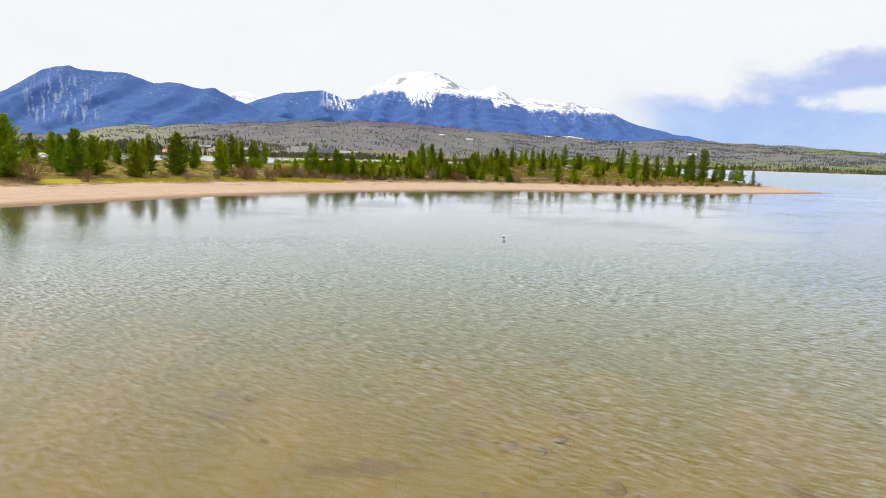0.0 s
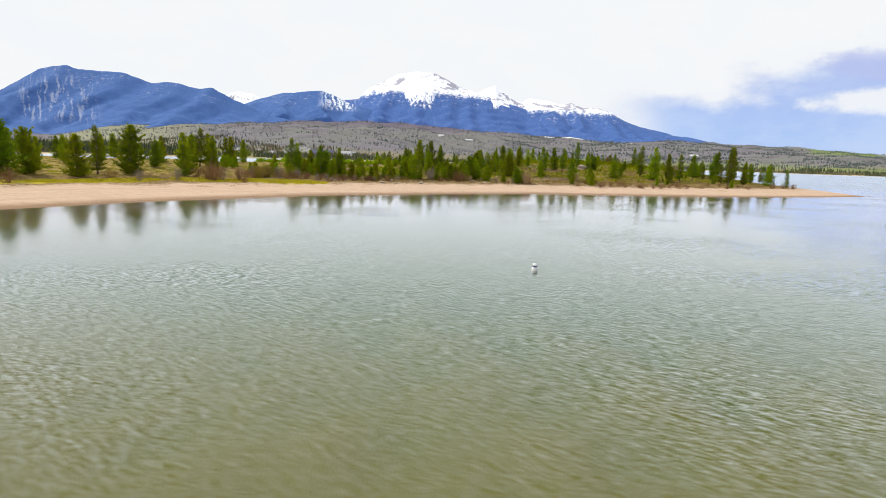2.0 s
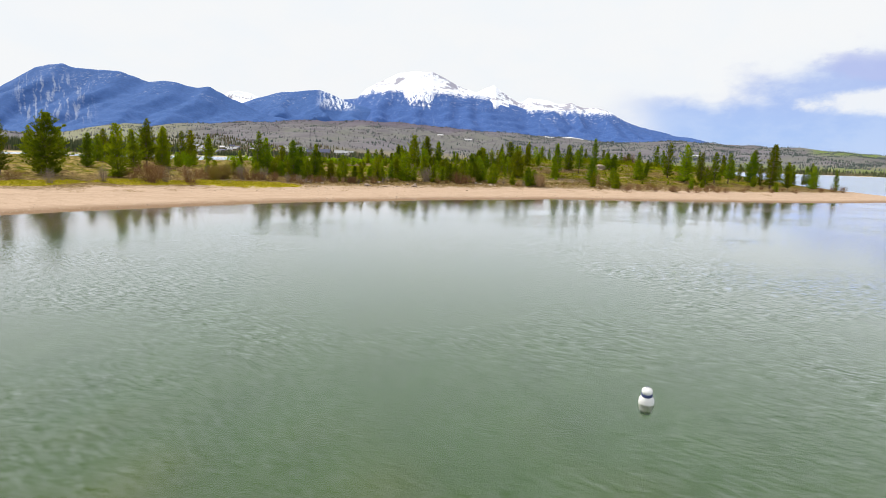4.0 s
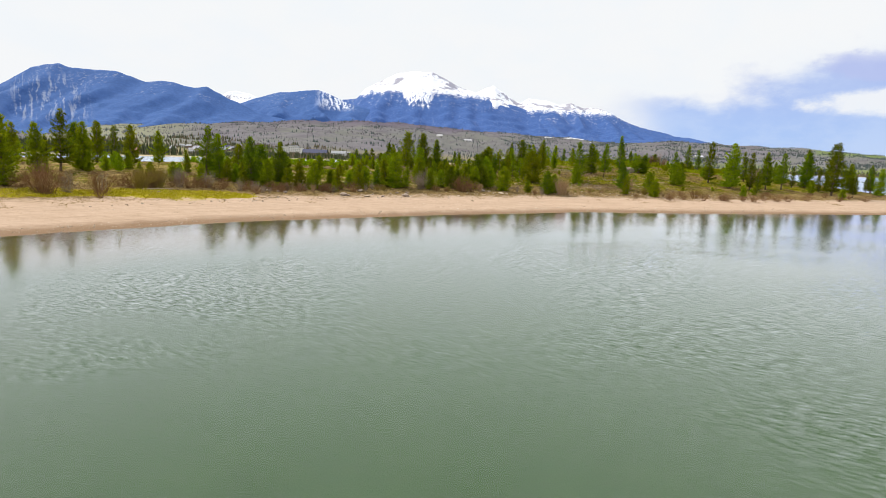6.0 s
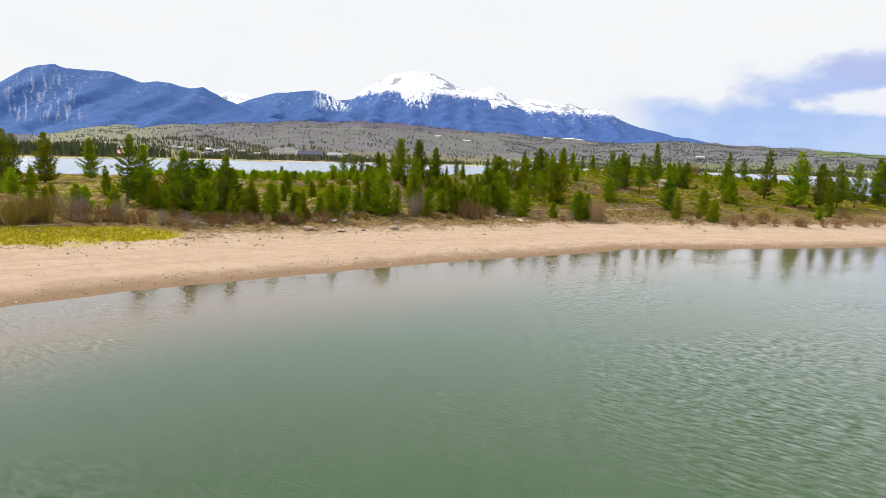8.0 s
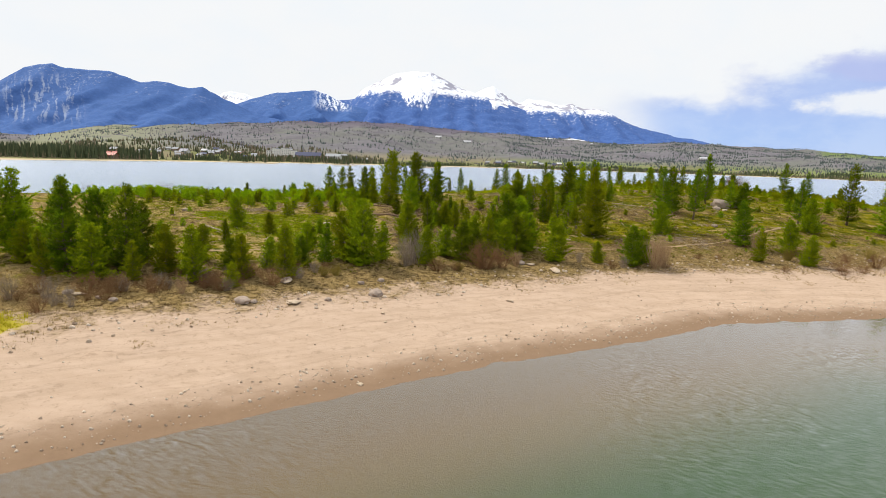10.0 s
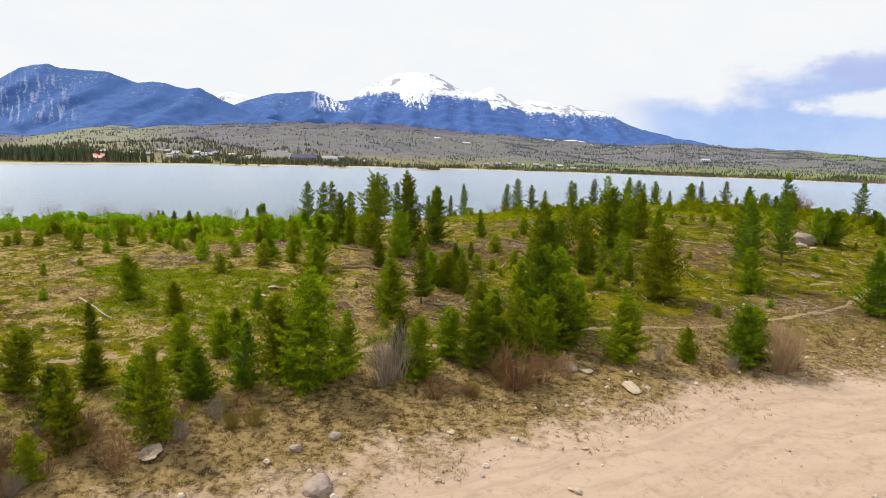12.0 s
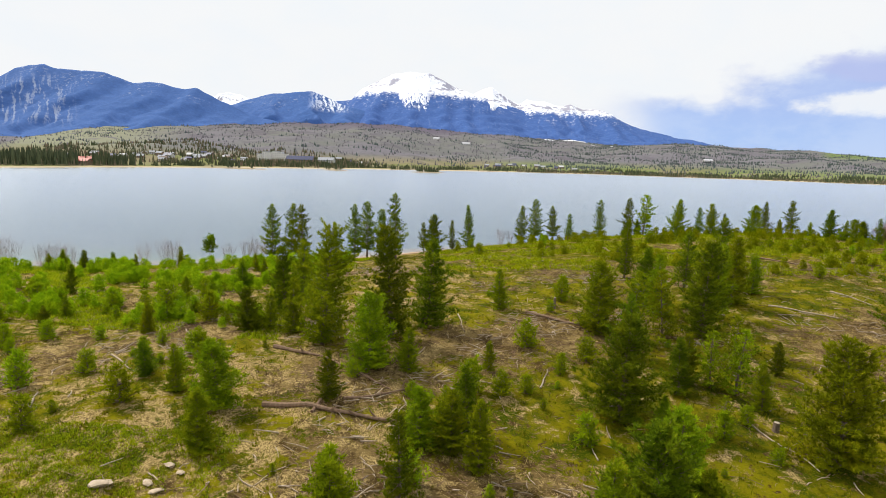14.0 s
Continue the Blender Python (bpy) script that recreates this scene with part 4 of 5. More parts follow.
# the thicket of saplings towards the back shore, and lone ones all over the upland
def thicket(name, label, places, seed):
    """Saplings too close to tell apart, as one object."""
    rng = np.random.RandomState(seed)
    vs, fs, n = [], [], 0
    shapes = []
    for ob in brush:
        me = next(c for c in ob.children if c.name.startswith("crown")).data
        co = np.empty(len(me.vertices) * 3)
        me.vertices.foreach_get("co", co)
        shapes.append((co.reshape(-1, 3), np.array([tuple(p.vertices) for p in me.polygons])))
    for k, (x, y, h) in enumerate(places):
        co, fa = shapes[k % len(shapes)]
        a, q = rng.uniform(0, 6.283), h / 1.2
        vs.append(np.column_stack([(co[:, 0] * math.cos(a) - co[:, 1] * math.sin(a)) * q + x, (co[:, 0] * math.sin(a) + co[:, 1] * math.cos(a)) * q + y, co[:, 2] * q + height(x, y) - 0.04]))
        fs.append(fa + n)
        n += len(co)
    tagged(new(name, mesh_from(name, np.concatenate(vs).tolist(), np.concatenate(fs).tolist(), NEEDLE_YOUNG)), label, "saplings", kind="stuff")


thicket("sapling_thicket", "dense thicket of bright green pine saplings", scatter(430, (-64, -18, 202, 243), 11, 0.5, 1.4, lambda x, y, r: height(x, y) > 1.5 and clear_of(x, y, 0.9) and wave(x, y, 12, 71, 3) > 0.05), 12)
thicket("crest_saplings", "bright green pine saplings along the crest", scatter(330, (4, 78, 222, 262), 28, 0.5, 1.3, lambda x, y, r: on_upland(x, y, r) and wave(x, y, 12, 79, 2) > -0.2), 29)
stand(small, scatter(70, (-50, -18, 194, 212), 10, 0.6, 1.5, lambda x, y, r: height(x, y) > 1.5 and clear_of(x, y, 1.0) and wave(x, y, 9, 74, 2) > 0.0), 9, [1.2] * 4)
stand(small, scatter(70, (-36, 62, 172, 222), 13, 0.35, 0.9, on_upland), 14, [1.2] * 4)
stand(small, scatter(65, (-6, 75, 218, 256), 15, 0.6, 1.5, on_upland), 16, [1.2] * 4)
stand(conic, scatter(16, (-52, -22, 200, 238), 17, 1.6, 2.6, on_upland), 18, [5.0] * 3)
stand(bright, scatter(26, (-60, -15, 157, 174), 19, 1.8, 3.2, lambda x, y, r: shore_gap(x, y) > 18 and clear_of(x, y, 1.5)), 20, [3.6] * 2)
stand(conic, scatter(26, (-110, -60, 118, 200), 21, 3.0, 7.5, lambda x, y, r: shore_gap(x, y) > 22 and clear_of(x, y, 3)), 22, [5.0] * 3)
stand(slim, scatter(20, (55, 108, 196, 250), 23, 3.5, 7.5, lambda x, y, r: shore_gap(x, y) > 13 and height(x, y) > 1.6 and clear_of(x, y, 2.5)), 24, [7.0] * 3)
stand(bushy, scatter(22, (45, 112, 185, 240), 25, 1.2, 2.8, lambda x, y, r: shore_gap(x, y) > 12 and height(x, y) > 1.4 and clear_of(x, y, 2)), 26, [4.5] * 3)
lone = pine("pine_tree", 141, 3.0, 1.5, 0.45, 1.1, NEEDLE_DARK, "small round-headed pine alone on a bare stem", 0.35)
stand([lone], [(-38.5, 243.7, 4.1)], 27, [3.0])
remove_model(brush + bright + bushy + conic + slim + small + tall + pale + [lone])


# ---- willow scrub ----
def shrub(name, seed, tall, wide, stems, mat, label, upright=0.5, thick=1.0):
    """A leafless bush: forked stems from one foot."""
    rng = random.Random(seed)
    root = empty(name, pose(0, 0, 0), label, "shrub", "scrub along the bank")
    s = Soup()
    for _ in range(stems):
        a, q = rng.uniform(0, 6.283), rng.uniform(0.1, 1.0)
        base = Vector((math.cos(a), math.sin(a), 0)) * rng.uniform(0, 0.18) * wide
        lean = Vector((math.cos(a) * wide / 2 * q, math.sin(a) * wide / 2 * q, tall * (1 - (1 - upright) * q * q) * rng.uniform(0.75, 1.05)))
        mid = base + lean * 0.5 + Vector((rng.uniform(-0.1, 0.1), rng.uniform(-0.1, 0.1), 0.1)) * wide * 0.5
        end = base + lean + Vector((rng.uniform(-0.08, 0.08), rng.uniform(-0.08, 0.08), 0)) * wide
        s.tube([base, mid, end], [0.012 * thick, 0.008 * thick, 0.003 * thick], 3, False)
        for _ in range(5):
            u = rng.uniform(0.35, 0.95)
            p = base.lerp(mid, u * 2) if u < 0.5 else mid.lerp(end, u * 2 - 1)
            tip = p + Vector((rng.uniform(-0.22, 0.22) * wide * 0.7, rng.uniform(-0.22, 0.22) * wide * 0.7, rng.uniform(0.1, 0.3) * tall))
            s.tube([p, tip], [0.006 * thick, 0.002 * thick], 3, False)
    part("crown", s.mesh("crown", mat), root)
    return root


red = [shrub("willow_shrub", 201 + k, 1.5, 2.3, 62, TWIG_RED, "leafless reddish-brown willow shrub on the bank", 0.35) for k in range(2)]
grey = [shrub("willow_shrub", 211 + k, 2.0, 1.9, 60, TWIG_GREY, "leafless grey willow shrub among the pines", 0.5) for k in range(2)]
tan = [shrub("willow_shrub", 221, 2.6, 2.0, 85, TWIG_TAN, "tall leafless tan willow shrub beside a pine", 0.75)]
stand(red, [(-5.2, 170.4, 1.3), (-0.8, 172.2, 1.7), (0.6, 173.2, 1.9), (-17.3, 162.4, 1.6), (-20.5, 160.5, 1.5), (-24.5, 158.8, 1.4), (-27.0, 157.6, 1.3), (-31.0, 156.5, 1.5), (-34.5, 156.0, 1.6),
            (-37.5, 155.0, 1.5), (-40.8, 154.2, 1.6), (-48.4, 139.4, 3.6), (-44.8, 143.8, 3.0), (-43.2, 152.0, 2.6), (-1.0, 172.4, 2.7), (-50.5, 146.5, 2.0), (-53.0, 142.0, 2.1), (-46.0, 150.5, 1.7), (-68.0, 112.0, 2.6), (-62.0, 128.0, 1.8), (11.8, 176.6, 0.9)], 31, [1.5] * 2)
stand(red, [(36, 179.5, 1.0), (39, 181.0, 1.1), (43, 182.0, 1.2), (47, 183.5, 1.2), (51, 184.0, 1.3), (56, 186.5, 1.2), (61, 187.5, 1.4), (66, 190.0, 1.3), (30, 179.2, 0.8), (92, 204, 1.4), (97, 207, 1.6), (101, 209, 1.8), (74, 193, 1.2), (82, 197, 1.3)], 32, [1.5] * 2)
stand(grey, [(-39.8, 154.3, 2.8), (-36.3, 155.3, 2.3), (-7.4, 172.0, 3.1), (-8.0, 171.4, 2.6), (-43.5, 156.5, 2.2), (-41.5, 157.5, 1.9), (-46.5, 155.5, 2.0), (-19.0, 166.5, 1.4), (8.8, 177.8, 1.2), (13.0, 176.9, 1.3)], 33, [2.0] * 2)
stand(tan, [(16.2, 177.4, 3.3), (17.2, 178.0, 2.6), (2.2, 174.2, 1.5), (31.0, 187.5, 2.4), (66.5, 213.0, 3.5), (-22.5, 158.9, 1.3)], 34, [2.6])
stand(red + grey, scatter(30, (-56, -14, 138, 168), 37, 0.6, 1.2, lambda x, y, r: 17.0 < shore_gap(x, y) < 22 and sedge_share(x, y) < 0.2), 38, [1.5, 1.5, 2.0, 2.0])
stand(red, scatter(24, (-4, 100, 166, 212), 39, 0.6, 1.3, lambda x, y, r: 14.0 < shore_gap(x, y) < 17.5), 40, [1.5] * 2)
stand(red + grey, [(-36.4, 154.7, 1.6), (-34.2, 154.8, 1.5), (-31.8, 155.1, 1.7), (-30.0, 156.2, 1.5), (-28.1, 157.3, 1.5), (-26.4, 158.1, 1.4), (-24.6, 160.3, 1.2), (-21.9, 161.8, 1.3), (-19.7, 163.2, 1.5), (-16.4, 165.6, 1.2),
                   (-47.7, 142.2, 2.6), (-45.7, 145.8, 2.3), (-42.9, 151.9, 2.5), (-38.3, 154.0, 2.2), (-53.1, 134.5, 2.4), (-57.0, 128.4, 2.2)], 41, [1.5, 1.5, 2.0, 2.0])
stand(red, [(-74.1, 106.7, 4.2), (-49.2, 140.0, 3.4), (-44.1, 150.2, 2.6), (36.8, 181.1, 1.6), (41.8, 183.3, 1.7), (47.5, 183.3, 1.6), (52.9, 184.2, 1.6), (58.8, 187.0, 1.7), (54.0, 246.0, 3.4), (56.5, 247.0, 3.0)], 42, [1.5] * 2)
olive = [shrub("willow_shrub", 231, 1.6, 2.0, 130, TWIG_OLIVE, "rounded olive-yellow willow shrub coming into leaf", 0.45)]
stand(olive, [(-43.0, 149.9, 2.7), (-42.0, 152.6, 2.9), (-13.2, 166.3, 0.9), (-14.2, 166.0, 0.8), (33.0, 184.5, 1.3), (36.0, 186.0, 1.2), (44.0, 187.5, 1.3), (-3.2, 170.8, 0.8)], 43, [1.6])
wand = [shrub("willow_shrub", 241 + k, 2.6, 1.9, 34, TWIG_WAND, "thin upright leafless willow on the back shore", 0.8, 0.55) for k in range(2)]
stand(wand, [(-60.5, 236.1, 4.2), (-62.0, 236.0, 3.9), (-64.0, 236.4, 4.4), (-57.1, 236.9, 3.2), (-55.8, 236.9, 3.3), (-54.7, 236.5, 3.5), (-53.4, 237.0, 3.2), (-46.8, 242.0, 3.4), (-44.2, 243.0, 4.0), (-43.4, 243.3, 3.6), (-37.0, 246.5, 3.2),
             (-33.6, 247.5, 4.0), (-34.6, 247.0, 3.6), (-32.9, 247.6, 3.3), (-70.0, 236.0, 4.2), (-71.5, 236.0, 3.8), (-77.0, 235.0, 4.0), (55.0, 246.5, 4.5), (2.5, 262.0, 3.0), (4.0, 262.0, 2.6)], 44, [2.6] * 2)
remove_model(red + grey + tan + olive + wand)


# ---- stones ----
def rock_mesh(name, seed, mat, rough=0.28, flat=0.6):
    rng = random.Random(seed)
    bm = bmesh.new()
    bmesh.ops.create_icosphere(bm, subdivisions=3, radius=0.5)
    off = Vector((rng.uniform(-9, 9), rng.uniform(-9, 9), rng.uniform(-9, 9)))
    cuts = [Vector((rng.uniform(-1, 1), rng.uniform(-1, 1), rng.uniform(-0.3, 1))).normalized() for _ in range(7)]
    for v in bm.verts:
        d = v.co.normalized()
        r = 0.5 * (1 + rough * noise.noise(d * 1.4 + off) + rough * 0.35 * noise.noise(d * 4 + off))
        for c in cuts:
            k = d.dot(c)
            if k * r > 0.40:
                r = 0.40 / k
        v.co = d * r
        v.co.z *= flat
    me = bpy.data.meshes.new(name)
    bm.to_mesh(me)
    bm.free()
    me.materials.append(mat)
    me.polygons.foreach_set("use_smooth", np.ones(len(me.polygons), bool))
    me.set_sharp_from_angle(angle=radians(28))
    return me


def set_rocks(meshes, places, label, seed, group, sink=0.12):
    rng = random.Random(seed)
    for k, (x, y, w) in enumerate(places):
        ob = new("boulder" if w > 0.75 else "rock", meshes[k % len(meshes)])
        ob.matrix_basis = pose(x, y, height(x, y) + w * sink, rng.uniform(-8, 8), rng.uniform(-8, 8), rng.uniform(0, 360))
        ob.scale = (w, w * rng.uniform(0.65, 0.95), w * rng.uniform(0.7, 1.0))
        tagged(ob, label, "rock", group)


grey_rocks = [rock_mesh("rock", 301 + k, STONE, 0.3, 0.62) for k in range(3)]
pale_rocks = [rock_mesh("rock", 311 + k, STONE_PALE, 0.55, 0.30) for k in range(3)]
set_rocks(grey_rocks, [(-9.4, 162.2, 1.25), (-17.9, 158.0, 1.15), (-17.2, 158.3, 0.6), (-12.5, 160.1, 0.6), (-10.9, 164.7, 0.6), (-16.5, 163.3, 0.9), (2.8, 175.5, 0.95), (-9.5, 165.9, 0.65),
                       (-29.4, 157.2, 0.7), (-26.9, 156.5, 0.55), (-25.8, 156.3, 0.6), (43.3, 186.4, 0.7), (11.5, 179.8, 0.5)], "weathered grey boulder at the head of the beach", 41, "boulders along the bank")
set_rocks(pale_rocks, [(5.7, 173.3, 1.35), (-14.6, 158.8, 1.1), (3.7, 175.2, 0.85), (-28.5, 156.9, 0.8), (0.8, 163.7, 0.6), (-4.3, 167.1, 0.4), (1.8, 166.8, 0.32), (3.7, 167.7, 0.3), (-8.0, 157.0, 0.3),
                       (-16.4, 163.4, 1.1), (-8.2, 148.2, 0.35), (-8.4, 158.5, 0.36), (-40, 148.8, 0.5), (24.5, 172.5, 0.35), (12.0, 168.5, 0.3)], "pale flat stone on sand", 42, "boulders along the bank")
set_rocks(grey_rocks, [(-36.3, 189.5, 0.8), (37.9, 213.6, 3.3), (40.6, 215.0, 2.4), (36.2, 211.0, 1.3), (31.1, 199.2, 0.9)], "large grey granite boulder in the moss", 43, "boulders on the upland", 0.15)
set_rocks(pale_rocks, [(-16.6, 185.5, 0.55), (-16.1, 185.1, 0.55), (-16.2, 186.5, 0.5), (-15.6, 186.1, 0.42), (-18.2, 185.0, 0.9), (-18.4, 183.4, 0.5), (36.6, 212.0, 1.2), (37.3, 210.6, 0.9), (35.7, 213, 0.7),
                       (20.0, 190.2, 0.5), (9.4, 187.4, 0.6), (12.0, 199.0, 0.4)], "pale stone half sunk in mossy soil", 44, "boulders on the upland")


bed_rocks = [rock_mesh("rock", 321 + k, STONE_WET, 0.6, 0.22) for k in range(2)]
set_rocks(bed_rocks, [(2.7, 23.2, 1.5), (3.5, 22.6, 0.9), (4.3, 23.7, 0.8), (5.5, 20.5, 1.2), (6.1, 20.2, 0.7), (5.3, 25.6, 1.3), (10.9, 20.9, 1.1), (10.7, 20.2, 0.8), (-5.1, 22.4, 0.6), (1.8, 20.0, 0.5)],
          "brown flat rock under the clear shallows", 45, "rocks under the shallows", -0.05)



def pebble_field(name, label, count, seed, gap_low, gap_high, low, high, bias, x0=-50, x1=60):
    rng = random.Random(seed)
    s = Soup()
    done = 0
    line = [p for p in SHORE if x0 - 20 < p[0] < x1 + 20]
    while done < count:
        x = rng.uniform(x0, x1)
        y = float(along(x, line)) + gap_low + (gap_high - gap_low) * rng.random() ** bias
        g = shore_gap(x, y)
        if not gap_low <= g <= gap_high:
            done += 0.2
            continue
        done += 1
        w = low * (high / low) ** (rng.random() ** 2.2)
        z = height(x, y)
        k = len(s.v)
        n = 5
        for ring, (rr, zz) in enumerate(((0.85, -0.15), (1.0, 0.18), (0.55, 0.48))):
            for q in range(n):
                a = 6.283 * (q + 0.3 * ring) / n
                r = w / 2 * rr * rng.uniform(0.8, 1.2)
                s.v.append((x + math.cos(a) * r, y + math.sin(a) * r * 0.8, z + w * zz * rng.uniform(0.8, 1.1)))
        for ring in range(2):
            for q in range(n):
                t = (q + 1) % n
                s.f.append((k + ring * n + q, k + ring * n + t, k + ring * n + n + t, k + ring * n + n + q))
        s.f.append(tuple(k + 2 * n + q for q in range(n)))
    return tagged(new(name, s.mesh(name, PEBBLE)), label, "pebbles", kind="stuff")


pebble_field("strand_pebbles", "small mixed pebbles strewn along the waterline", 3000, 51, 0.4, 4.5, 0.035, 0.20, 1.0)
pebble_field("beach_pebbles", "scattered pebbles on dry sand", 1000, 52, 3.0, 15.5, 0.03, 0.15, 1.0)
pebble_field("bank_pebbles", "gravel at the head of the beach", 1200, 53, 11.0, 19.0, 0.06, 0.34, 1.0)


# ---- fallen timber ----
def log(a, b, r, mat, label, seed, lift=0.0):
    rng = random.Random(seed)
    root = empty("fallen_log", pose(a[0], a[1], height(*a)), label, "log", "fallen timber")
    s = Soup()
    n = 7
    pts, rad = [], []
    for k in range(n):
        t = k / (n - 1)
        x, y = a[0] + (b[0] - a[0]) * t, a[1] + (b[1] - a[1]) * t
        x, y = x + rng.uniform(-0.05, 0.05), y + rng.uniform(-0.05, 0.05)
        pts.append(Vector((x - a[0], y - a[1], height(x, y) - height(*a) + r * 0.5 + lift * t)))
        rad.append(r * (1 - 0.5 * t) * rng.uniform(0.9, 1.1))
    rad = [q * 0.72 for q in rad]
    s.tube(pts, rad, 8)
    part("log_body", s.mesh("log_body", mat, False), root)
    for k in range(rng.randint(1, 3)):
        t = rng.uniform(0.4, 0.95)
        p = pts[0].lerp(pts[-1], t)
        q = Soup()
        d = Vector((rng.uniform(-0.5, 0.5), rng.uniform(-0.5, 0.5), rng.uniform(0.15, 0.5)))
        q.tube([p, p + d * 0.6, p + d + Vector((0.1, 0, 0))], [r * 0.35, r * 0.22, r * 0.08], 5)
        part("branch_stub", q.mesh("branch_stub", mat), root)
    return root


for k, (ax, ay, bx, by, r) in enumerate([(-14.1, 191.5, -7.6, 191.2, 0.20), (-15.6, 198.2, -12.7, 197.2, 0.19), (-12.6, 197.2, -8.2, 194.0, 0.12), (-10.4, 192.6, -7.5, 194.0, 0.12), (0.3, 207.2, 4.2, 204.9, 0.16),
                                         (-11.6, 191.0, -11.2, 193.2, 0.11), (12.8, 237.8, 13.2, 230.5, 0.18), (28.0, 229.3, 30.4, 226.2, 0.16), (-46.5, 250.0, -33.5, 250.5, 0.14)]):
    log((ax, ay), (bx, by), r, DEADWOOD, "fallen brown pine log on bare soil", 60 + k)
for k, (ax, ay, bx, by, r) in enumerate([(-29.8, 179.8, -25.7, 176.5, 0.11), (-24.6, 196.8, -21.9, 194.5, 0.08), (-24.5, 197.0, -24.2, 199.0, 0.07), (10.2, 193.6, 11.8, 190.0, 0.07), (-42.3, 149.0, -39.8, 152.2, 0.13),
                                         (28.4, 216.8, 29.8, 213.6, 0.10), (-22.5, 201.7, -21.2, 199.7, 0.07), (-0.1, 195.9, 0.6, 198.2, 0.07), (-4.7, 206.4, -4.3, 203.0, 0.07), (-24.6, 190.2, -25.5, 192.0, 0.09),
                                         (33.0, 196.0, 36.5, 193.5, 0.08), (20.5, 212.0, 24.5, 209.5, 0.10)]):
    log((ax, ay), (bx, by), r, GREYWOOD, "bleached grey fallen pole in dry grass", 80 + k)


def stump(x, y, r, h, seed):
    root = empty("tree_stump", pose(x, y, height(x, y)), "cut pine stump with a pale top", "stump")
    rng = random.Random(seed)
    s, q = Soup(), Soup()
    s.tube([Vector((0, 0, -0.1)), Vector((0, 0, h * 0.3)), Vector((0.02, 0, h))], [r * 1.35, r * 1.05, r], 10)
    q.tube([Vector((0.02, 0, h)), Vector((0.02, 0, h + 0.012))], [r * 0.9, r * 0.88], 10)
    part("stump_body", s.mesh("stump_body", BARK, False), root)
    part("cut_face", q.mesh("cut_face", GREYWOOD), root, "pale sawn wood")


for k, (x, y, r, h) in enumerate([(11.4, 193.2, 0.15, 0.45), (2.6, 208.6, 0.10, 0.9)]):
    stump(x, y, r, h, 95 + k)


# ---- land cover: litter, grass and moss ----
def cover(name, label, mat, count, seed, box, keep, size, blades, flat=0.5):
    """Many small blades or sprigs on the ground as one object."""
    rng = np.random.RandomState(seed)
    xs, ys = rng.uniform(box[0], box[1], count * 3), rng.uniform(box[2], box[3], count * 3)
    ok = keep(xs, ys, rng)
    xs, ys = xs[ok][:count], ys[ok][:count]
    zs = land(xs, ys)
    n = len(xs)
    a = rng.uniform(0, 2 * math.pi, (n, blades))
    lean = rng.uniform(0.1, 1.0, (n, blades)) * flat
    s = rng.uniform(size[0], size[1], (n, 1)) * rng.uniform(0.7, 1.2, (n, blades))
    w = s * rng.uniform(0.10, 0.2, (n, blades))
    foot = np.stack([xs[:, None] + rng.normal(0, size[1] * 0.35, (n, blades)), ys[:, None] + rng.normal(0, size[1] * 0.35, (n, blades)), np.repeat(zs[:, None], blades, 1) - 0.02], -1)
    side = np.stack([-np.sin(a) * w, np.cos(a) * w, w * 0], -1)
    tip = foot + np.stack([np.cos(a) * lean * s, np.sin(a) * lean * s, s * (1.05 - lean * 0.6)], -1)
    verts = np.stack([foot - side, foot + side, tip], 2).reshape(-1, 3)
    faces = np.arange(len(verts)).reshape(-1, 3)
    return tagged(new(name, mesh_from(name, verts.tolist(), faces.tolist(), mat)), label, "ground cover", kind="stuff")


def upland_mask(x, y):
    return (land(x, y) > 2.1) & (poly_distance(x, y, TRAIL) > 0.6)


cover("dry_grass", "dry straw-coloured grass over the upland", GRASS_DRY, 40000, 401, (-62, 62, 158, 248), lambda x, y, r: upland_mask(x, y) & (moss_share(x, y) < 0.6) & (wave(x, y, 1.7, 76, 2) > -0.1), (0.06, 0.22), 6, 1.35)
for seed, box in ((402, (-60, 4, 122, 174)), (407, (4, 72, 164, 196))):
    cover("bank_grass", "thin dry grass at the head of the beach", GRASS_DRY, 22000, seed, box, lambda x, y, r: (land(x, y) > 1.35 + 0.35 * wave(x, y, 7, 77) + 0.3 * r.rand(len(x))) & (land(x, y) < 2.6), (0.05, 0.17), 6, 1.15)
cover("creeping_juniper", "low mat of yellow-green creeping juniper", JUNIPER, 42000, 403, (-50, 60, 166, 246), lambda x, y, r: upland_mask(x, y) & (moss_share(x, y) > 0.45 + 0.2 * r.rand(len(x))) & (wave(x, y, 2.0, 78, 3) > -0.02), (0.08, 0.22), 5, 0.9)
cover("juniper_mat", "dense green mat of creeping juniper", NEEDLE, 18000, 408, (-34, -14, 177, 189), lambda x, y, r: moss_share(x, y) + 0.25 * wave(x, y, 1.6, 75, 2) > 0.62 + 0.2 * r.rand(len(x)), (0.06, 0.19), 6, 1.25)
cover("sedge_meadow", "short yellow-green grass above the beach", GRASS_GREEN, 16000, 404, (-72, -24, 116, 158), lambda x, y, r: sedge_share(x, y) > 0.35 + 0.3 * r.rand(len(x)), (0.10, 0.28), 5, 0.6)
cover("needle_brush", "sprays of young pine growth in the undergrowth", NEEDLE_YOUNG, 34000, 405, (-66, -16, 198, 248), lambda x, y, r: (land(x, y) > 1.2) & (y > 200 - 0.2 * x - 4) & (wave(x, y, 11, 72, 3) > 0.05), (0.10, 0.32), 6, 1.0)
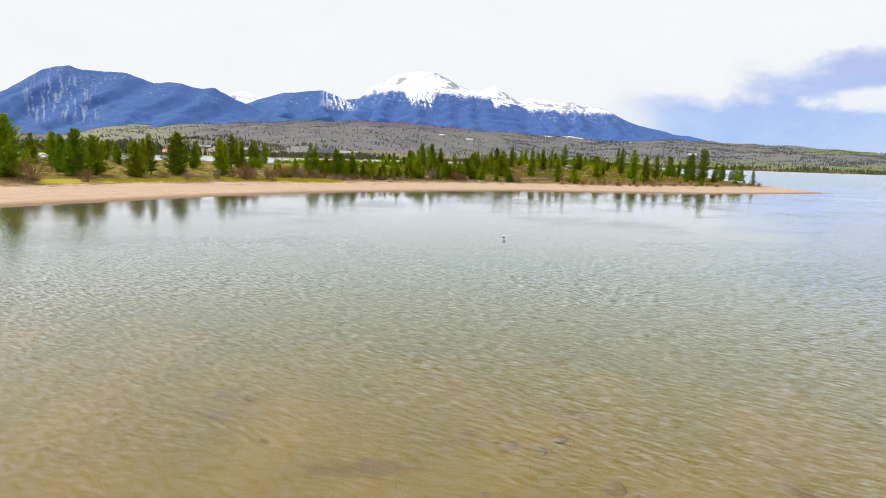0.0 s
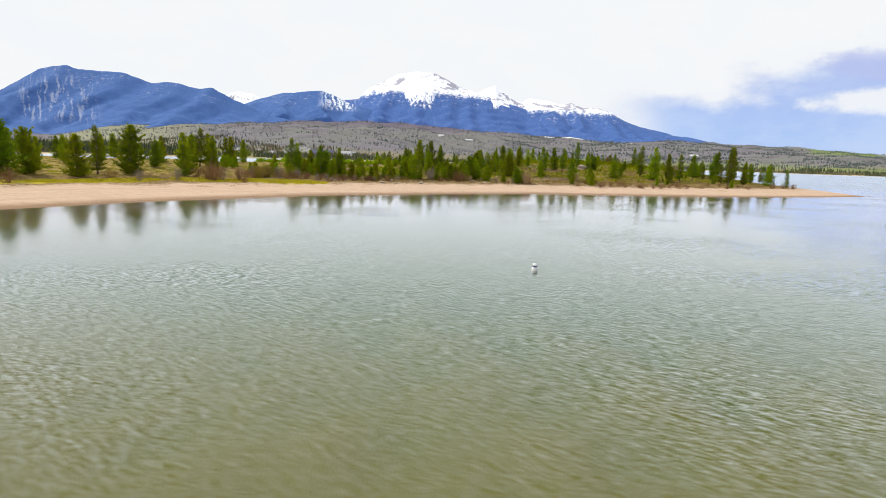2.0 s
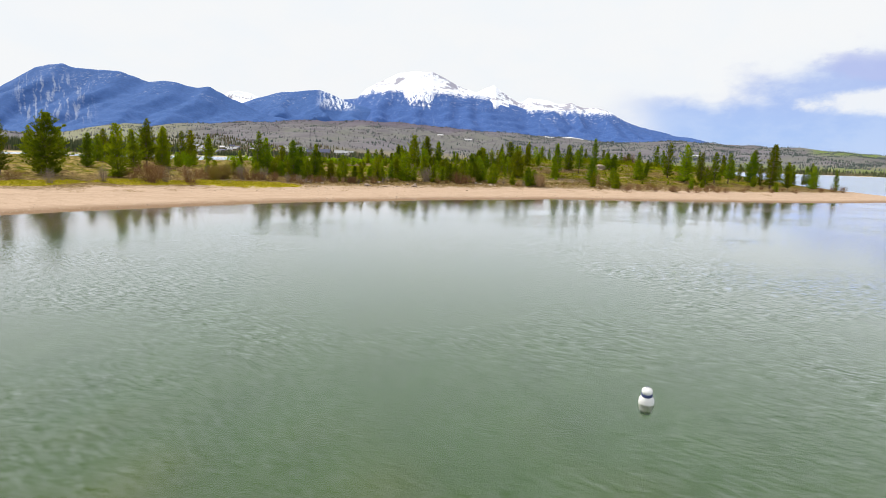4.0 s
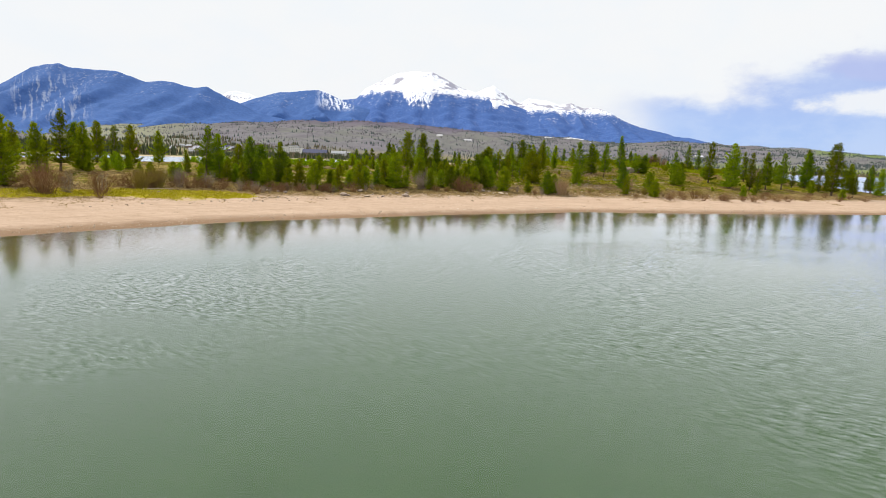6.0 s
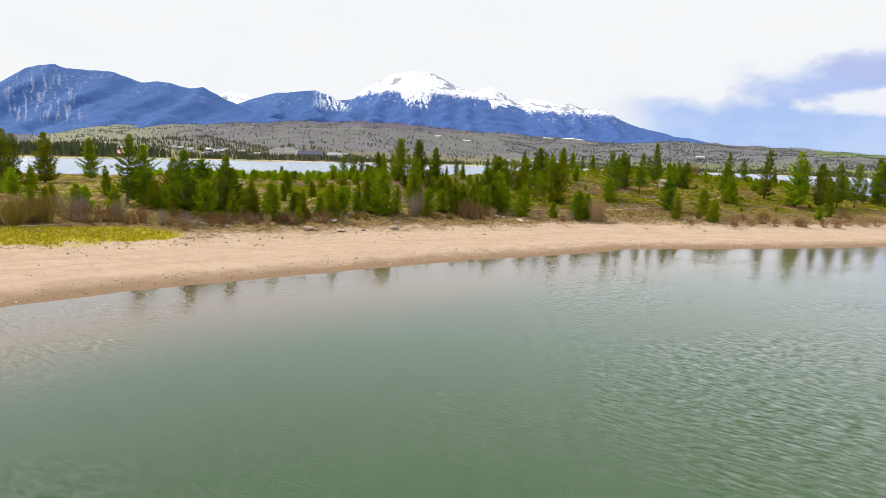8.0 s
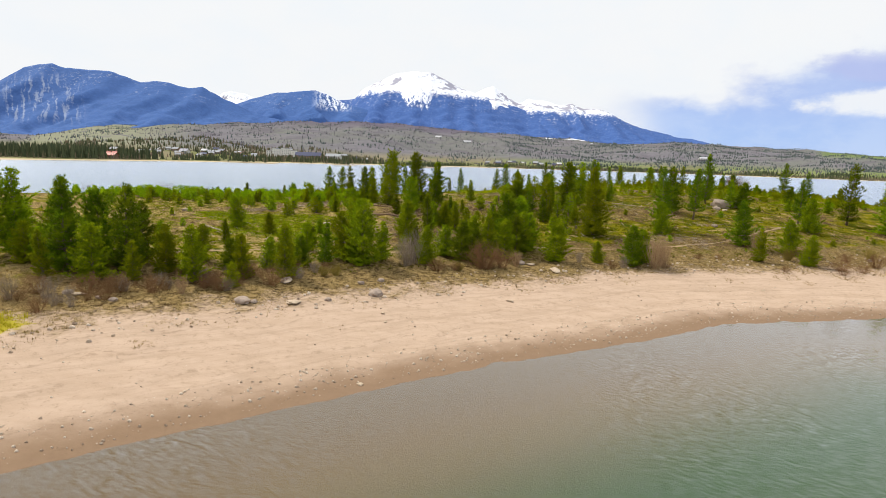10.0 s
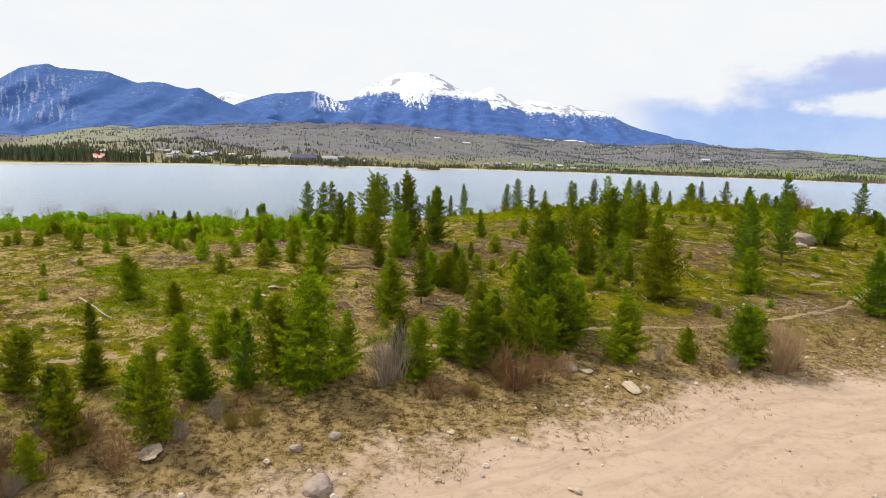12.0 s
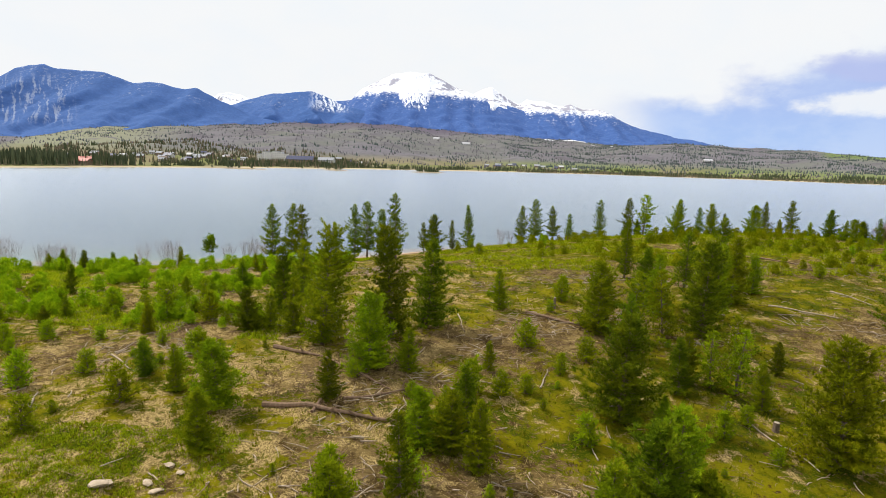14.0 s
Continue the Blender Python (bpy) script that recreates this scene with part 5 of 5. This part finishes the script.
cover("needle_brush_back", "sprays of young pine growth along the crest", NEEDLE_YOUNG, 24000, 406, (-8, 80, 222, 256), lambda x, y, r: (land(x, y) > 1.2) & (wave(x, y, 11, 73, 3) > -0.25), (0.10, 0.40), 6, 0.9)


def litter(name, label, count, seed, mat, thick=1.0, long=1.0, box=(-40, 50, 172, 232), low=2.3):
    rng = random.Random(seed)
    s = Soup()
    heaps = [p for p in ((rng.uniform(-34, 45), rng.uniform(180, 226)) for _ in range(200)) if moss_share(np.array([p[0]]), np.array([p[1]]))[0] < 0.62]
    for k in range(count):
        if k % 3:
            hx, hy = heaps[k % len(heaps)]
            x, y = rng.gauss(hx, 1.0), rng.gauss(hy, 1.0)
        else:
            x, y = rng.uniform(box[0], box[1]), rng.uniform(box[2], box[3])
        z = height(x, y)
        if z < low:
            continue
        a, ln, r = rng.uniform(0, 6.283), rng.uniform(0.25, 1.2) * long, rng.uniform(0.009, 0.026) * thick
        d = Vector((math.cos(a) * ln, math.sin(a) * ln, rng.uniform(-0.02, 0.22)))
        p = Vector((x, y, z + r))
        s.tube([p, p + d * 0.5 + Vector((rng.uniform(-0.08, 0.08), rng.uniform(-0.08, 0.08), 0.02)), p + d], [r, r * 0.8, r * 0.3], 4, False)
    return tagged(new(name, s.mesh(name, mat)), label, "dead twigs", kind="stuff")


litter("dead_branches", "bleached dead branches littering the ground", 2300, 411, GREYWOOD, 1.6)
litter("brown_twigs", "brown dead twigs littering the ground", 1500, 412, DEADWOOD)
litter("straw_litter", "fine bleached straw and twigs on bare soil", 5200, 413, GRASS_DRY, 0.55, 0.6)
litter("bank_twigs", "brown twigs and needles strewn along the bank", 4500, 414, DEADWOOD, 0.6, 0.6, (-40, 50, 150, 196), 1.5)
litter("upland_twigs", "dark dead twigs strewn over the moss", 5000, 415, DEADWOOD, 0.6, 0.7, (-40, 50, 172, 216), 2.3)


# ---- trail ----
def ribbon(name, line, half, lift, mat, label, category, seed):
    """A strip of ground that follows a line, with an uneven edge."""
    rng = random.Random(seed)
    pts = []
    for (ax, ay), (bx, by) in zip(line[:-1], line[1:]):
        n = max(1, round(math.hypot(bx - ax, by - ay) / 0.5))
        pts += [(ax + (bx - ax) * k / n, ay + (by - ay) * k / n) for k in range(n)]
    pts.append(line[-1])
    verts, faces = [], []
    for i, p in enumerate(pts):
        a, b = pts[max(i - 1, 0)], pts[min(i + 1, len(pts) - 1)]
        d = Vector((b[0] - a[0], b[1] - a[1], 0)).normalized()
        w0, w1 = half * rng.uniform(0.55, 1.6), half * rng.uniform(0.55, 1.6)
        for off in (-w0, -w0 * 0.4, w1 * 0.4, w1):
            x, y = p[0] - d.y * off, p[1] + d.x * off
            verts.append((x, y, height(x, y) + (lift if abs(off) < half * 0.6 else -0.03)))
        if i:
            k = i * 4
            faces += [(k - 4 + j, k - 3 + j, k + 1 + j, k + j) for j in range(3)]
    ob = new(name, mesh_from(name, verts, faces, mat, True))
    return tagged(ob, label, category, kind="structure")


DIRT = plain_material("trail_dirt", (0.37, 0.265, 0.155), (0.27, 0.185, 0.10), 2.5, 0.95, 0.03, local=False)
ribbon("trail", TRAIL, 0.30, 0.02, DIRT, "narrow trodden dirt trail through the pines", "path", 501)


# ---- the buoy ----
def buoy(x, y):
    root = empty("mooring_buoy", pose(x, y, 0, 7, -6, 20), "white float buoy with a dark blue band on the lake", "buoy")
    white = plain_material("white_plastic", (0.80, 0.80, 0.78), (0.70, 0.70, 0.68), 6, 0.4, 0.003, spec=0.5)
    blue = plain_material("blue_band", (0.04, 0.06, 0.16), (0.06, 0.08, 0.2), 6, 0.4, 0.003, spec=0.5)

    def turned(profile, mat, name, label=""):
        s = Soup()
        n = 24
        for r, z in profile:
            s.v += [(math.cos(6.28319 * k / n) * r, math.sin(6.28319 * k / n) * r, z) for k in range(n)]
        for i in range(len(profile) - 1):
            for k in range(n):
                t = (k + 1) % n
                s.f.append((i * n + k, i * n + t, (i + 1) * n + t, (i + 1) * n + k))
        s.f.append(tuple(reversed(range(n))))
        s.f.append(tuple((len(profile) - 1) * n + k for k in range(n)))
        part(name, s.mesh(name, mat, True), root, label)

    turned([(0.17, -0.3), (0.22, -0.12), (0.235, 0.0), (0.225, 0.14), (0.185, 0.22), (0.16, 0.25)], white, "float_body")
    turned([(0.158, 0.25), (0.166, 0.27), (0.166, 0.33), (0.158, 0.35)], blue, "band", "dark blue band")
    turned([(0.155, 0.35), (0.160, 0.40), (0.145, 0.46), (0.09, 0.50), (0.03, 0.515)], white, "cap")
    ring = Soup()
    ring.tube([Vector((math.cos(a) * 0.04, 0, 0.54 + math.sin(a) * 0.04)) for a in [k * 0.5236 for k in range(13)]], [0.008] * 13, 5, False)
    part("lifting_eye", ring.mesh("lifting_eye", blue), root)


buoy(5.3, 65.5)


# ---- across the lake: woods, islets, town ----
def far_trees(name, label, places, mat, tiers=2, sides=5, slim=1.0):
    s = Soup()
    rng = random.Random(len(places))
    for x, y, h in places:
        w = h * rng.uniform(0.11, 0.20) * slim
        s_z = FAR_Z[(x, y)]
        for t in range(tiers):
            lo, hi = 0.08 + 0.42 * t / max(1, tiers - 1) * (tiers > 1), 0.62 + 0.38 * t / max(1, tiers - 1) if tiers > 1 else 1.0
            r = w * (1 - 0.45 * t / max(1, tiers - 1))
            k = len(s.v)
            a0 = rng.uniform(0, 6.28)
            s.v += [(x + math.cos(a0 + 6.283 * q / sides) * r * rng.uniform(0.7, 1.3), y + math.sin(a0 + 6.283 * q / sides) * r * rng.uniform(0.7, 1.3), s_z + h * lo) for q in range(sides)]
            s.v.append((x + rng.uniform(-0.1, 0.1) * w, y, s_z + h * hi))
            s.f += [(k + q, k + (q + 1) % sides, k + sides) for q in range(sides)]
            s.f.append(tuple(k + q for q in reversed(range(sides))))
    return tagged(new(name, s.mesh(name, mat)), label, "woods", kind="stuff")


FAR_Z = {}


def far_places(count, seed, box, low, high, keep):
    rng = np.random.RandomState(seed)
    x, y = rng.uniform(box[0], box[1], count * 8), rng.uniform(box[2], box[3], count * 8)
    ok = (y > along(x, FAR) + 6) & keep(x, y, rng)
    x, y = x[ok][:count], y[ok][:count]
    z = land(x, y)
    out = []
    for a, b, c, h in zip(x, y, z, rng.uniform(low, high, len(x))):
        FAR_Z[(float(a), float(b))] = float(c) - 0.3
        out.append((float(a), float(b), float(h)))
    return out


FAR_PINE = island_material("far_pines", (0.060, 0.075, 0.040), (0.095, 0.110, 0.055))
# paler and bluer than the shore pines: aerial haze put into the colour
HAZY_SLOPE_PINE = island_material("slope_pines", (0.092, 0.120, 0.120), (0.125, 0.150, 0.130))
BARE_BRUSH = island_material("bare_brush", (0.20, 0.15, 0.105), (0.13, 0.13, 0.07))


def wooded(size, seed, level):
    return lambda x, y, r: wave(x, y, size, seed, 4) > level - 0.25 * r.rand(len(x))


FAR_ASPEN = island_material("bare_aspens", (0.195, 0.182, 0.190), (0.140, 0.130, 0.138))
far_trees("west_shore_pines", "dense dark pine forest on the west shore", far_places(4200, 601, (-900, -335, 470, 800), 9, 17, lambda x, y, r: (y < along(x, FAR) + 230) & (y > along(x, FAR) + 70) & ((np.abs(x + 5 + 0.632 * (y - 164)) > 8) | (y > 790))), FAR_PINE, 3, 5, 0.75)
far_trees("west_shore_aspens", "bare grey-brown aspens before the pine forest", far_places(900, 621, (-900, -335, 470, 800), 4, 8, lambda x, y, r: (y < along(x, FAR) + 78) & (y > along(x, FAR) + 55)), BARE_BRUSH, 2, 5, 0.7)
far_trees("shore_belt_pines", "belt of pines along the far shore", far_places(900, 602, (-345, -120, 740, 1150), 4, 9, lambda x, y, r: (y < along(x, FAR) + 150) & (y > along(x, FAR) + 55) & (wave(x, y, 60, 91) > -0.1)), FAR_PINE, 2, 5)
far_trees("town_trees", "pines and bare trees among the houses", far_places(1800, 622, (-700, -150, 930, 1420), 4, 9, lambda x, y, r: (wave(x, y, 70, 98) > -0.1)), BARE_BRUSH, 1, 5, 1.3)
far_trees("town_pines", "dark pines among the houses", far_places(1500, 623, (-700, -150, 930, 1420), 4, 10, lambda x, y, r: (wave(x, y, 60, 99) > 0.1)), FAR_PINE, 1, 5)
far_trees("north_shore_pines", "scattered pines along the north shore", far_places(1200, 603, (-130, 480, 1050, 1500), 3, 8, lambda x, y, r: (y < along(x, FAR) + 150) & (wave(x, y, 90, 92, 4) > 0.1)), FAR_PINE, 2, 5, 1.2)
far_trees("east_shore_pines", "thick pine belt on the east shore", far_places(3600, 604, (300, 1500, 900, 1600), 3, 9, lambda x, y, r: (y < along(x, FAR) + 260) & (wave(x * 0.5, y, 70, 93, 4) > 0.12 - (x - 600) * 0.0004)), FAR_PINE, 1, 5, 1.3)
far_trees("east_shore_brush", "bare brown aspens on the east shore", far_places(2600, 605, (100, 1500, 900, 1500), 3, 6, lambda x, y, r: (y < along(x, FAR) + 110)), BARE_BRUSH, 1, 5, 1.6)


def belts(size, seed, level):
    """Woods that run in long strips across the slope."""
    return lambda x, y, r: wave(x * 0.45, y, size, seed, 5) > level - 0.12 * r.rand(len(x))


far_trees("slope_pines", "dark pines dotted over the grey slopes", far_places(1500, 606, (-2300, 2300, 1300, 2950), 4, 11, wooded(150, 94, 0.35)), HAZY_SLOPE_PINE, 1, 4, 1.2)
far_trees("slope_wood", "dark patches of pine wood on the slopes", far_places(5200, 607, (-2000, 2200, 1500, 2950), 4, 8, belts(150, 95, 0.62)), HAZY_SLOPE_PINE, 1, 4, 1.5)
far_trees("hill_wood", "dark pine wood along the eastern hill", far_places(8500, 609, (150, 2100, 1500, 2930), 4, 8, belts(130, 97, 0.22)), HAZY_SLOPE_PINE, 1, 4, 1.5)
far_trees("slope_brush", "bare grey aspens on the slopes", far_places(9000, 608, (-2000, 2200, 1300, 2950), 4, 7, wooded(110, 96, 0.1)), FAR_ASPEN, 1, 4, 1.7)


def islet(x, y, rx, ry, trees, seed):
    rng = random.Random(seed)
    s = Soup()
    n, rings = 28, 5
    edge = [rng.uniform(0.75, 1.2) for _ in range(n)]
    s.v.append((x, y, 1.5))
    for k in range(1, rings + 1):
        for q in range(n):
            a = 6.28319 * q / n
            r = k / rings * edge[q]
            s.v.append((x + math.cos(a) * rx * r, y + math.sin(a) * ry * r, 1.5 * (1 - (k / rings) ** 2) - 0.6 * (k == rings)))
    s.f += [(0, 1 + q, 1 + (q + 1) % n) for q in range(n)]
    for k in range(rings - 1):
        b = 1 + k * n
        s.f += [(b + q, b + n + q, b + n + (q + 1) % n, b + (q + 1) % n) for q in range(n)]
    tagged(new("islet", s.mesh("islet", ISLE, True)), "low sandy islet with pines in the lake", "island", kind="structure")
    spots = []
    for _ in range(trees):
        a, r = rng.uniform(0, 6.28), math.sqrt(rng.random()) * 0.7
        p = (x + math.cos(a) * rx * r, y + math.sin(a) * ry * r)
        FAR_Z[p] = 0.7
        spots.append((*p, rng.uniform(4, 10)))
    far_trees("islet_pines", "small pines on a low islet", spots, FAR_PINE, 3, 6)


ISLE = plain_material("islet_sand", (0.42, 0.34, 0.24), (0.30, 0.26, 0.15), 0.3, 0.95, 0.1, local=False)
islet(-46, 960, 26, 12, 34, 611)
islet(-160, 915, 18, 8, 7, 612)
islet(-262, 845, 40, 8, 14, 613)


def roof_and_walls(name, x, y, w, d, h, wall, roof, label, turn=0.0, windows=3, pitch=0.35):
    """A gabled house: walls, roof and a row of windows on each floor of its lake side."""
    z = float(land(np.array([x]), np.array([y]))[0])
    root = empty(name, pose(x, y, z - 0.3, 0, 0, turn), label, "house", "houses across the lake")
    s, r = Soup(), Soup()
    s.box(-w / 2, w / 2, -d / 2, d / 2, 0, h)
    top = d * pitch
    s.add([(-w / 2, -d / 2, h), (-w / 2, d / 2, h), (-w / 2, 0, h + top)], [(0, 1, 2)])
    s.add([(w / 2, -d / 2, h), (w / 2, d / 2, h), (w / 2, 0, h + top)], [(0, 2, 1)])
    o = 0.6
    for sg in (-1, 1):
        r.add([(-w / 2 - o, sg * (d / 2 + o), h - 0.25), (w / 2 + o, sg * (d / 2 + o), h - 0.25), (w / 2 + o, 0, h + top + 0.15), (-w / 2 - o, 0, h + top + 0.15),
               (-w / 2 - o, sg * (d / 2 + o), h + 0.05), (w / 2 + o, sg * (d / 2 + o), h + 0.05), (w / 2 + o, 0, h + top + 0.45), (-w / 2 - o, 0, h + top + 0.45)],
              [(0, 1, 2, 3), (4, 5, 6, 7), (0, 1, 5, 4), (1, 2, 6, 5), (2, 3, 7, 6), (3, 0, 4, 7)])
    part("wall", s.mesh("wall", wall), root)
    part("roof", r.mesh("roof", roof), root)
    floors = max(1, round(h / 3.0))
    g = Soup()
    ww = w / windows * 0.45
    g.box(-ww / 2, ww / 2, -0.08, 0.0, -0.75, 0.75)
    pane = g.mesh("window", WINDOW)
    for f in range(floors):
        for k in range(windows):
            ob = part("window", pane, root)
            ob.location = (-w / 2 + w * (k + 0.5) / windows, -d / 2 - 0.01, h * (f + 0.5) / floors)
    return root


WINDOW = plain_material("window_glass", (0.11, 0.12, 0.14), (0.15, 0.16, 0.18), 1, 0.15, 0.001, spec=0.5)
WALL_PALE = plain_material("pale_siding", (0.62, 0.60, 0.56), (0.54, 0.52, 0.49), 0.6, 0.8, 0.01)
WALL_WHITE = plain_material("white_plaster", (0.82, 0.80, 0.77), (0.74, 0.72, 0.69), 0.6, 0.8, 0.01)
WALL_BROWN = plain_material("brown_siding", (0.24, 0.17, 0.12), (0.30, 0.22, 0.16), 0.6, 0.8, 0.01)
ROOF_GREY = plain_material("grey_shingles", (0.42, 0.43, 0.45), (0.34, 0.35, 0.37), 0.8, 0.8, 0.02)
ROOF_BLUE = plain_material("dark_blue_metal", (0.07, 0.075, 0.14), (0.09, 0.10, 0.17), 0.8, 0.5, 0.01)
ROOF_BROWN = plain_material("brown_shingles", (0.26, 0.20, 0.16), (0.20, 0.15, 0.12), 0.8, 0.8, 0.02)
ROOF_RED = plain_material("red_metal", (0.48, 0.10, 0.07), (0.40, 0.08, 0.06), 0.8, 0.5, 0.01)
ROOF_WHITE = plain_material("white_metal", (0.60, 0.60, 0.61), (0.52, 0.52, 0.54), 0.8, 0.5, 0.01)
rngh = random.Random(71)
for k, (x, y) in enumerate([(-560, 1010), (-530, 1020), (-501, 1014), (-478, 1000), (-452, 998), (-436, 1020), (-419, 1013), (-400, 1040), (-385, 1029), (-372, 1070), (-405, 1120), (-383, 1131), (-360, 1150),
                            (-248, 1381), (-215, 1330), (-190, 1300), (90, 1560), (112, 1500), (130, 1590), (148, 1540), (166, 1457), (185, 1500), (205, 1440), (222, 1480), (240, 1420), (60, 1480), (80, 1440)]):
    roof_and_walls("house", x, y, rngh.uniform(8, 13), rngh.uniform(6, 9), rngh.uniform(2.6, 4.2), (WALL_PALE, WALL_BROWN, WALL_BROWN)[k % 3], (ROOF_GREY, ROOF_GREY, ROOF_BLUE, ROOF_WHITE)[k % 4],
                   ("pale sided house with a pitched roof" if k % 3 == 0 else "brown sided house with a pitched roof"), rngh.uniform(-25, 25))
for k in range(26):
    y = rngh.uniform(970, 1180)
    x = -5 + (y - 164) * rngh.uniform(-0.56, -0.34)
    roof_and_walls("house", x, y, rngh.uniform(6, 10), rngh.uniform(5, 7), rngh.uniform(2.6, 3.8), (WALL_PALE, WALL_PALE, WALL_BROWN)[k % 3], (ROOF_GREY, ROOF_BLUE, ROOF_BROWN, ROOF_GREY)[k % 4],
                   ("pale sided house with a pitched roof" if k % 3 < 2 else "brown sided house with a pitched roof"), rngh.uniform(-25, 25))
roof_and_walls("lodge", -259, 1124, 42, 14, 6.5, WALL_BROWN, ROOF_BLUE, "long lodge under a dark blue metal roof", 4, 9, 0.4)
roof_and_walls("lodge", -222, 1150, 26, 12, 5.0, WALL_PALE, ROOF_GREY, "low pale building with a grey roof", -6, 6)
roof_and_walls("lodge", -402, 792, 15, 9, 5.0, WALL_BROWN, ROOF_RED, "house with a red metal roof in the forest", 8, 4)
roof_and_walls("lodge", -383, 762, 11, 7, 4.0, WALL_BROWN, ROOF_RED, "house with a red metal roof in the forest", -10, 3)
roof_and_walls("barn", 737, 1957, 26, 12, 5, WALL_PALE, ROOF_WHITE, "long white barn in a meadow", 5, 5)
roof_and_walls("lodge", 20, 2150, 26, 12, 5, WALL_PALE, ROOF_WHITE, "white roofed house high on the slope", 5, 5)
roof_and_walls("lodge", -80, 2230, 20, 12, 5, WALL_PALE, ROOF_WHITE, "white roofed house high on the slope", -9, 4)


def apartment_block(x, y):
    """Four stepped bays of flats with recessed windows under low roofs."""
    z = float(land(np.array([x]), np.array([y]))[0])
    root = empty("apartment_building", pose(x, y, z - 0.3, 0, 0, -6), "pale stepped apartment building near the lake", "apartments", "houses across the lake")
    pane = Soup()
    pane.box(-0.5, 0.5, -0.1, 0.0, -0.55, 0.55)
    pane = pane.mesh("window", WINDOW)
    for k, (h, set_back) in enumerate([(13, 0), (17, 3), (16, 1.5), (18, 4), (17, 2), (14, 0)]):
        x0 = -26 + k * 8.8
        bay, cap = Soup(), Soup()
        bay.box(x0, x0 + 8.2, set_back, 16, 0, h)
        cap.box(x0 - 0.4, x0 + 8.6, set_back - 0.5, 16.4, h, h + 0.7)
        b = part("bay", bay.mesh("bay", WALL_WHITE), root)
        part("roof", cap.mesh("roof", ROOF_GREY), root)
        for f in range(int(h // 3.2)):
            for q in range(2):
                w = part("window", pane, b)
                w.location = (x0 + 2.2 + q * 3.8, set_back - 0.01, 2.0 + f * 3.1)


apartment_block(-327, 1189)


def drift(x, y, ln, wd, seed):
    """A patch of old snow lying along the slope."""
    rng = random.Random(seed)
    s = Soup()
    n = 18
    xs = [x + ln * (k / (n - 1) - 0.5) for k in range(n)]
    for k, px in enumerate(xs):
        half = wd / 2 * math.sin(math.pi * (k + 0.3) / (n - 0.4)) ** 0.5 * rng.uniform(0.7, 1.2)
        for off in (-half, 0, half):
            py = y + off + (px - x) * -0.12
            s.v.append((px, py, float(land(np.array([px]), np.array([py]))[0]) + (2.2 if off == 0 else 1.0)))
        if k:
            b = k * 3
            s.f += [(b - 3, b, b + 1, b - 2), (b - 2, b + 1, b + 2, b - 1)]
    tagged(new("snow_drift", s.mesh("snow_drift", SNOW, True)), "long old snow drift on the hillside", "snow", kind="structure")


SNOW = plain_material("old_snow", (0.85, 0.87, 0.90), (0.76, 0.79, 0.84), 0.1, 0.7, 0.2)
for k, (x, y, ln) in enumerate([(400, 2890, 55), (512, 2850, 95), (600, 2800, 50), (672, 2760, 45), (735, 2720, 55)]):
    drift(x, y, ln, 26, 701 + k)
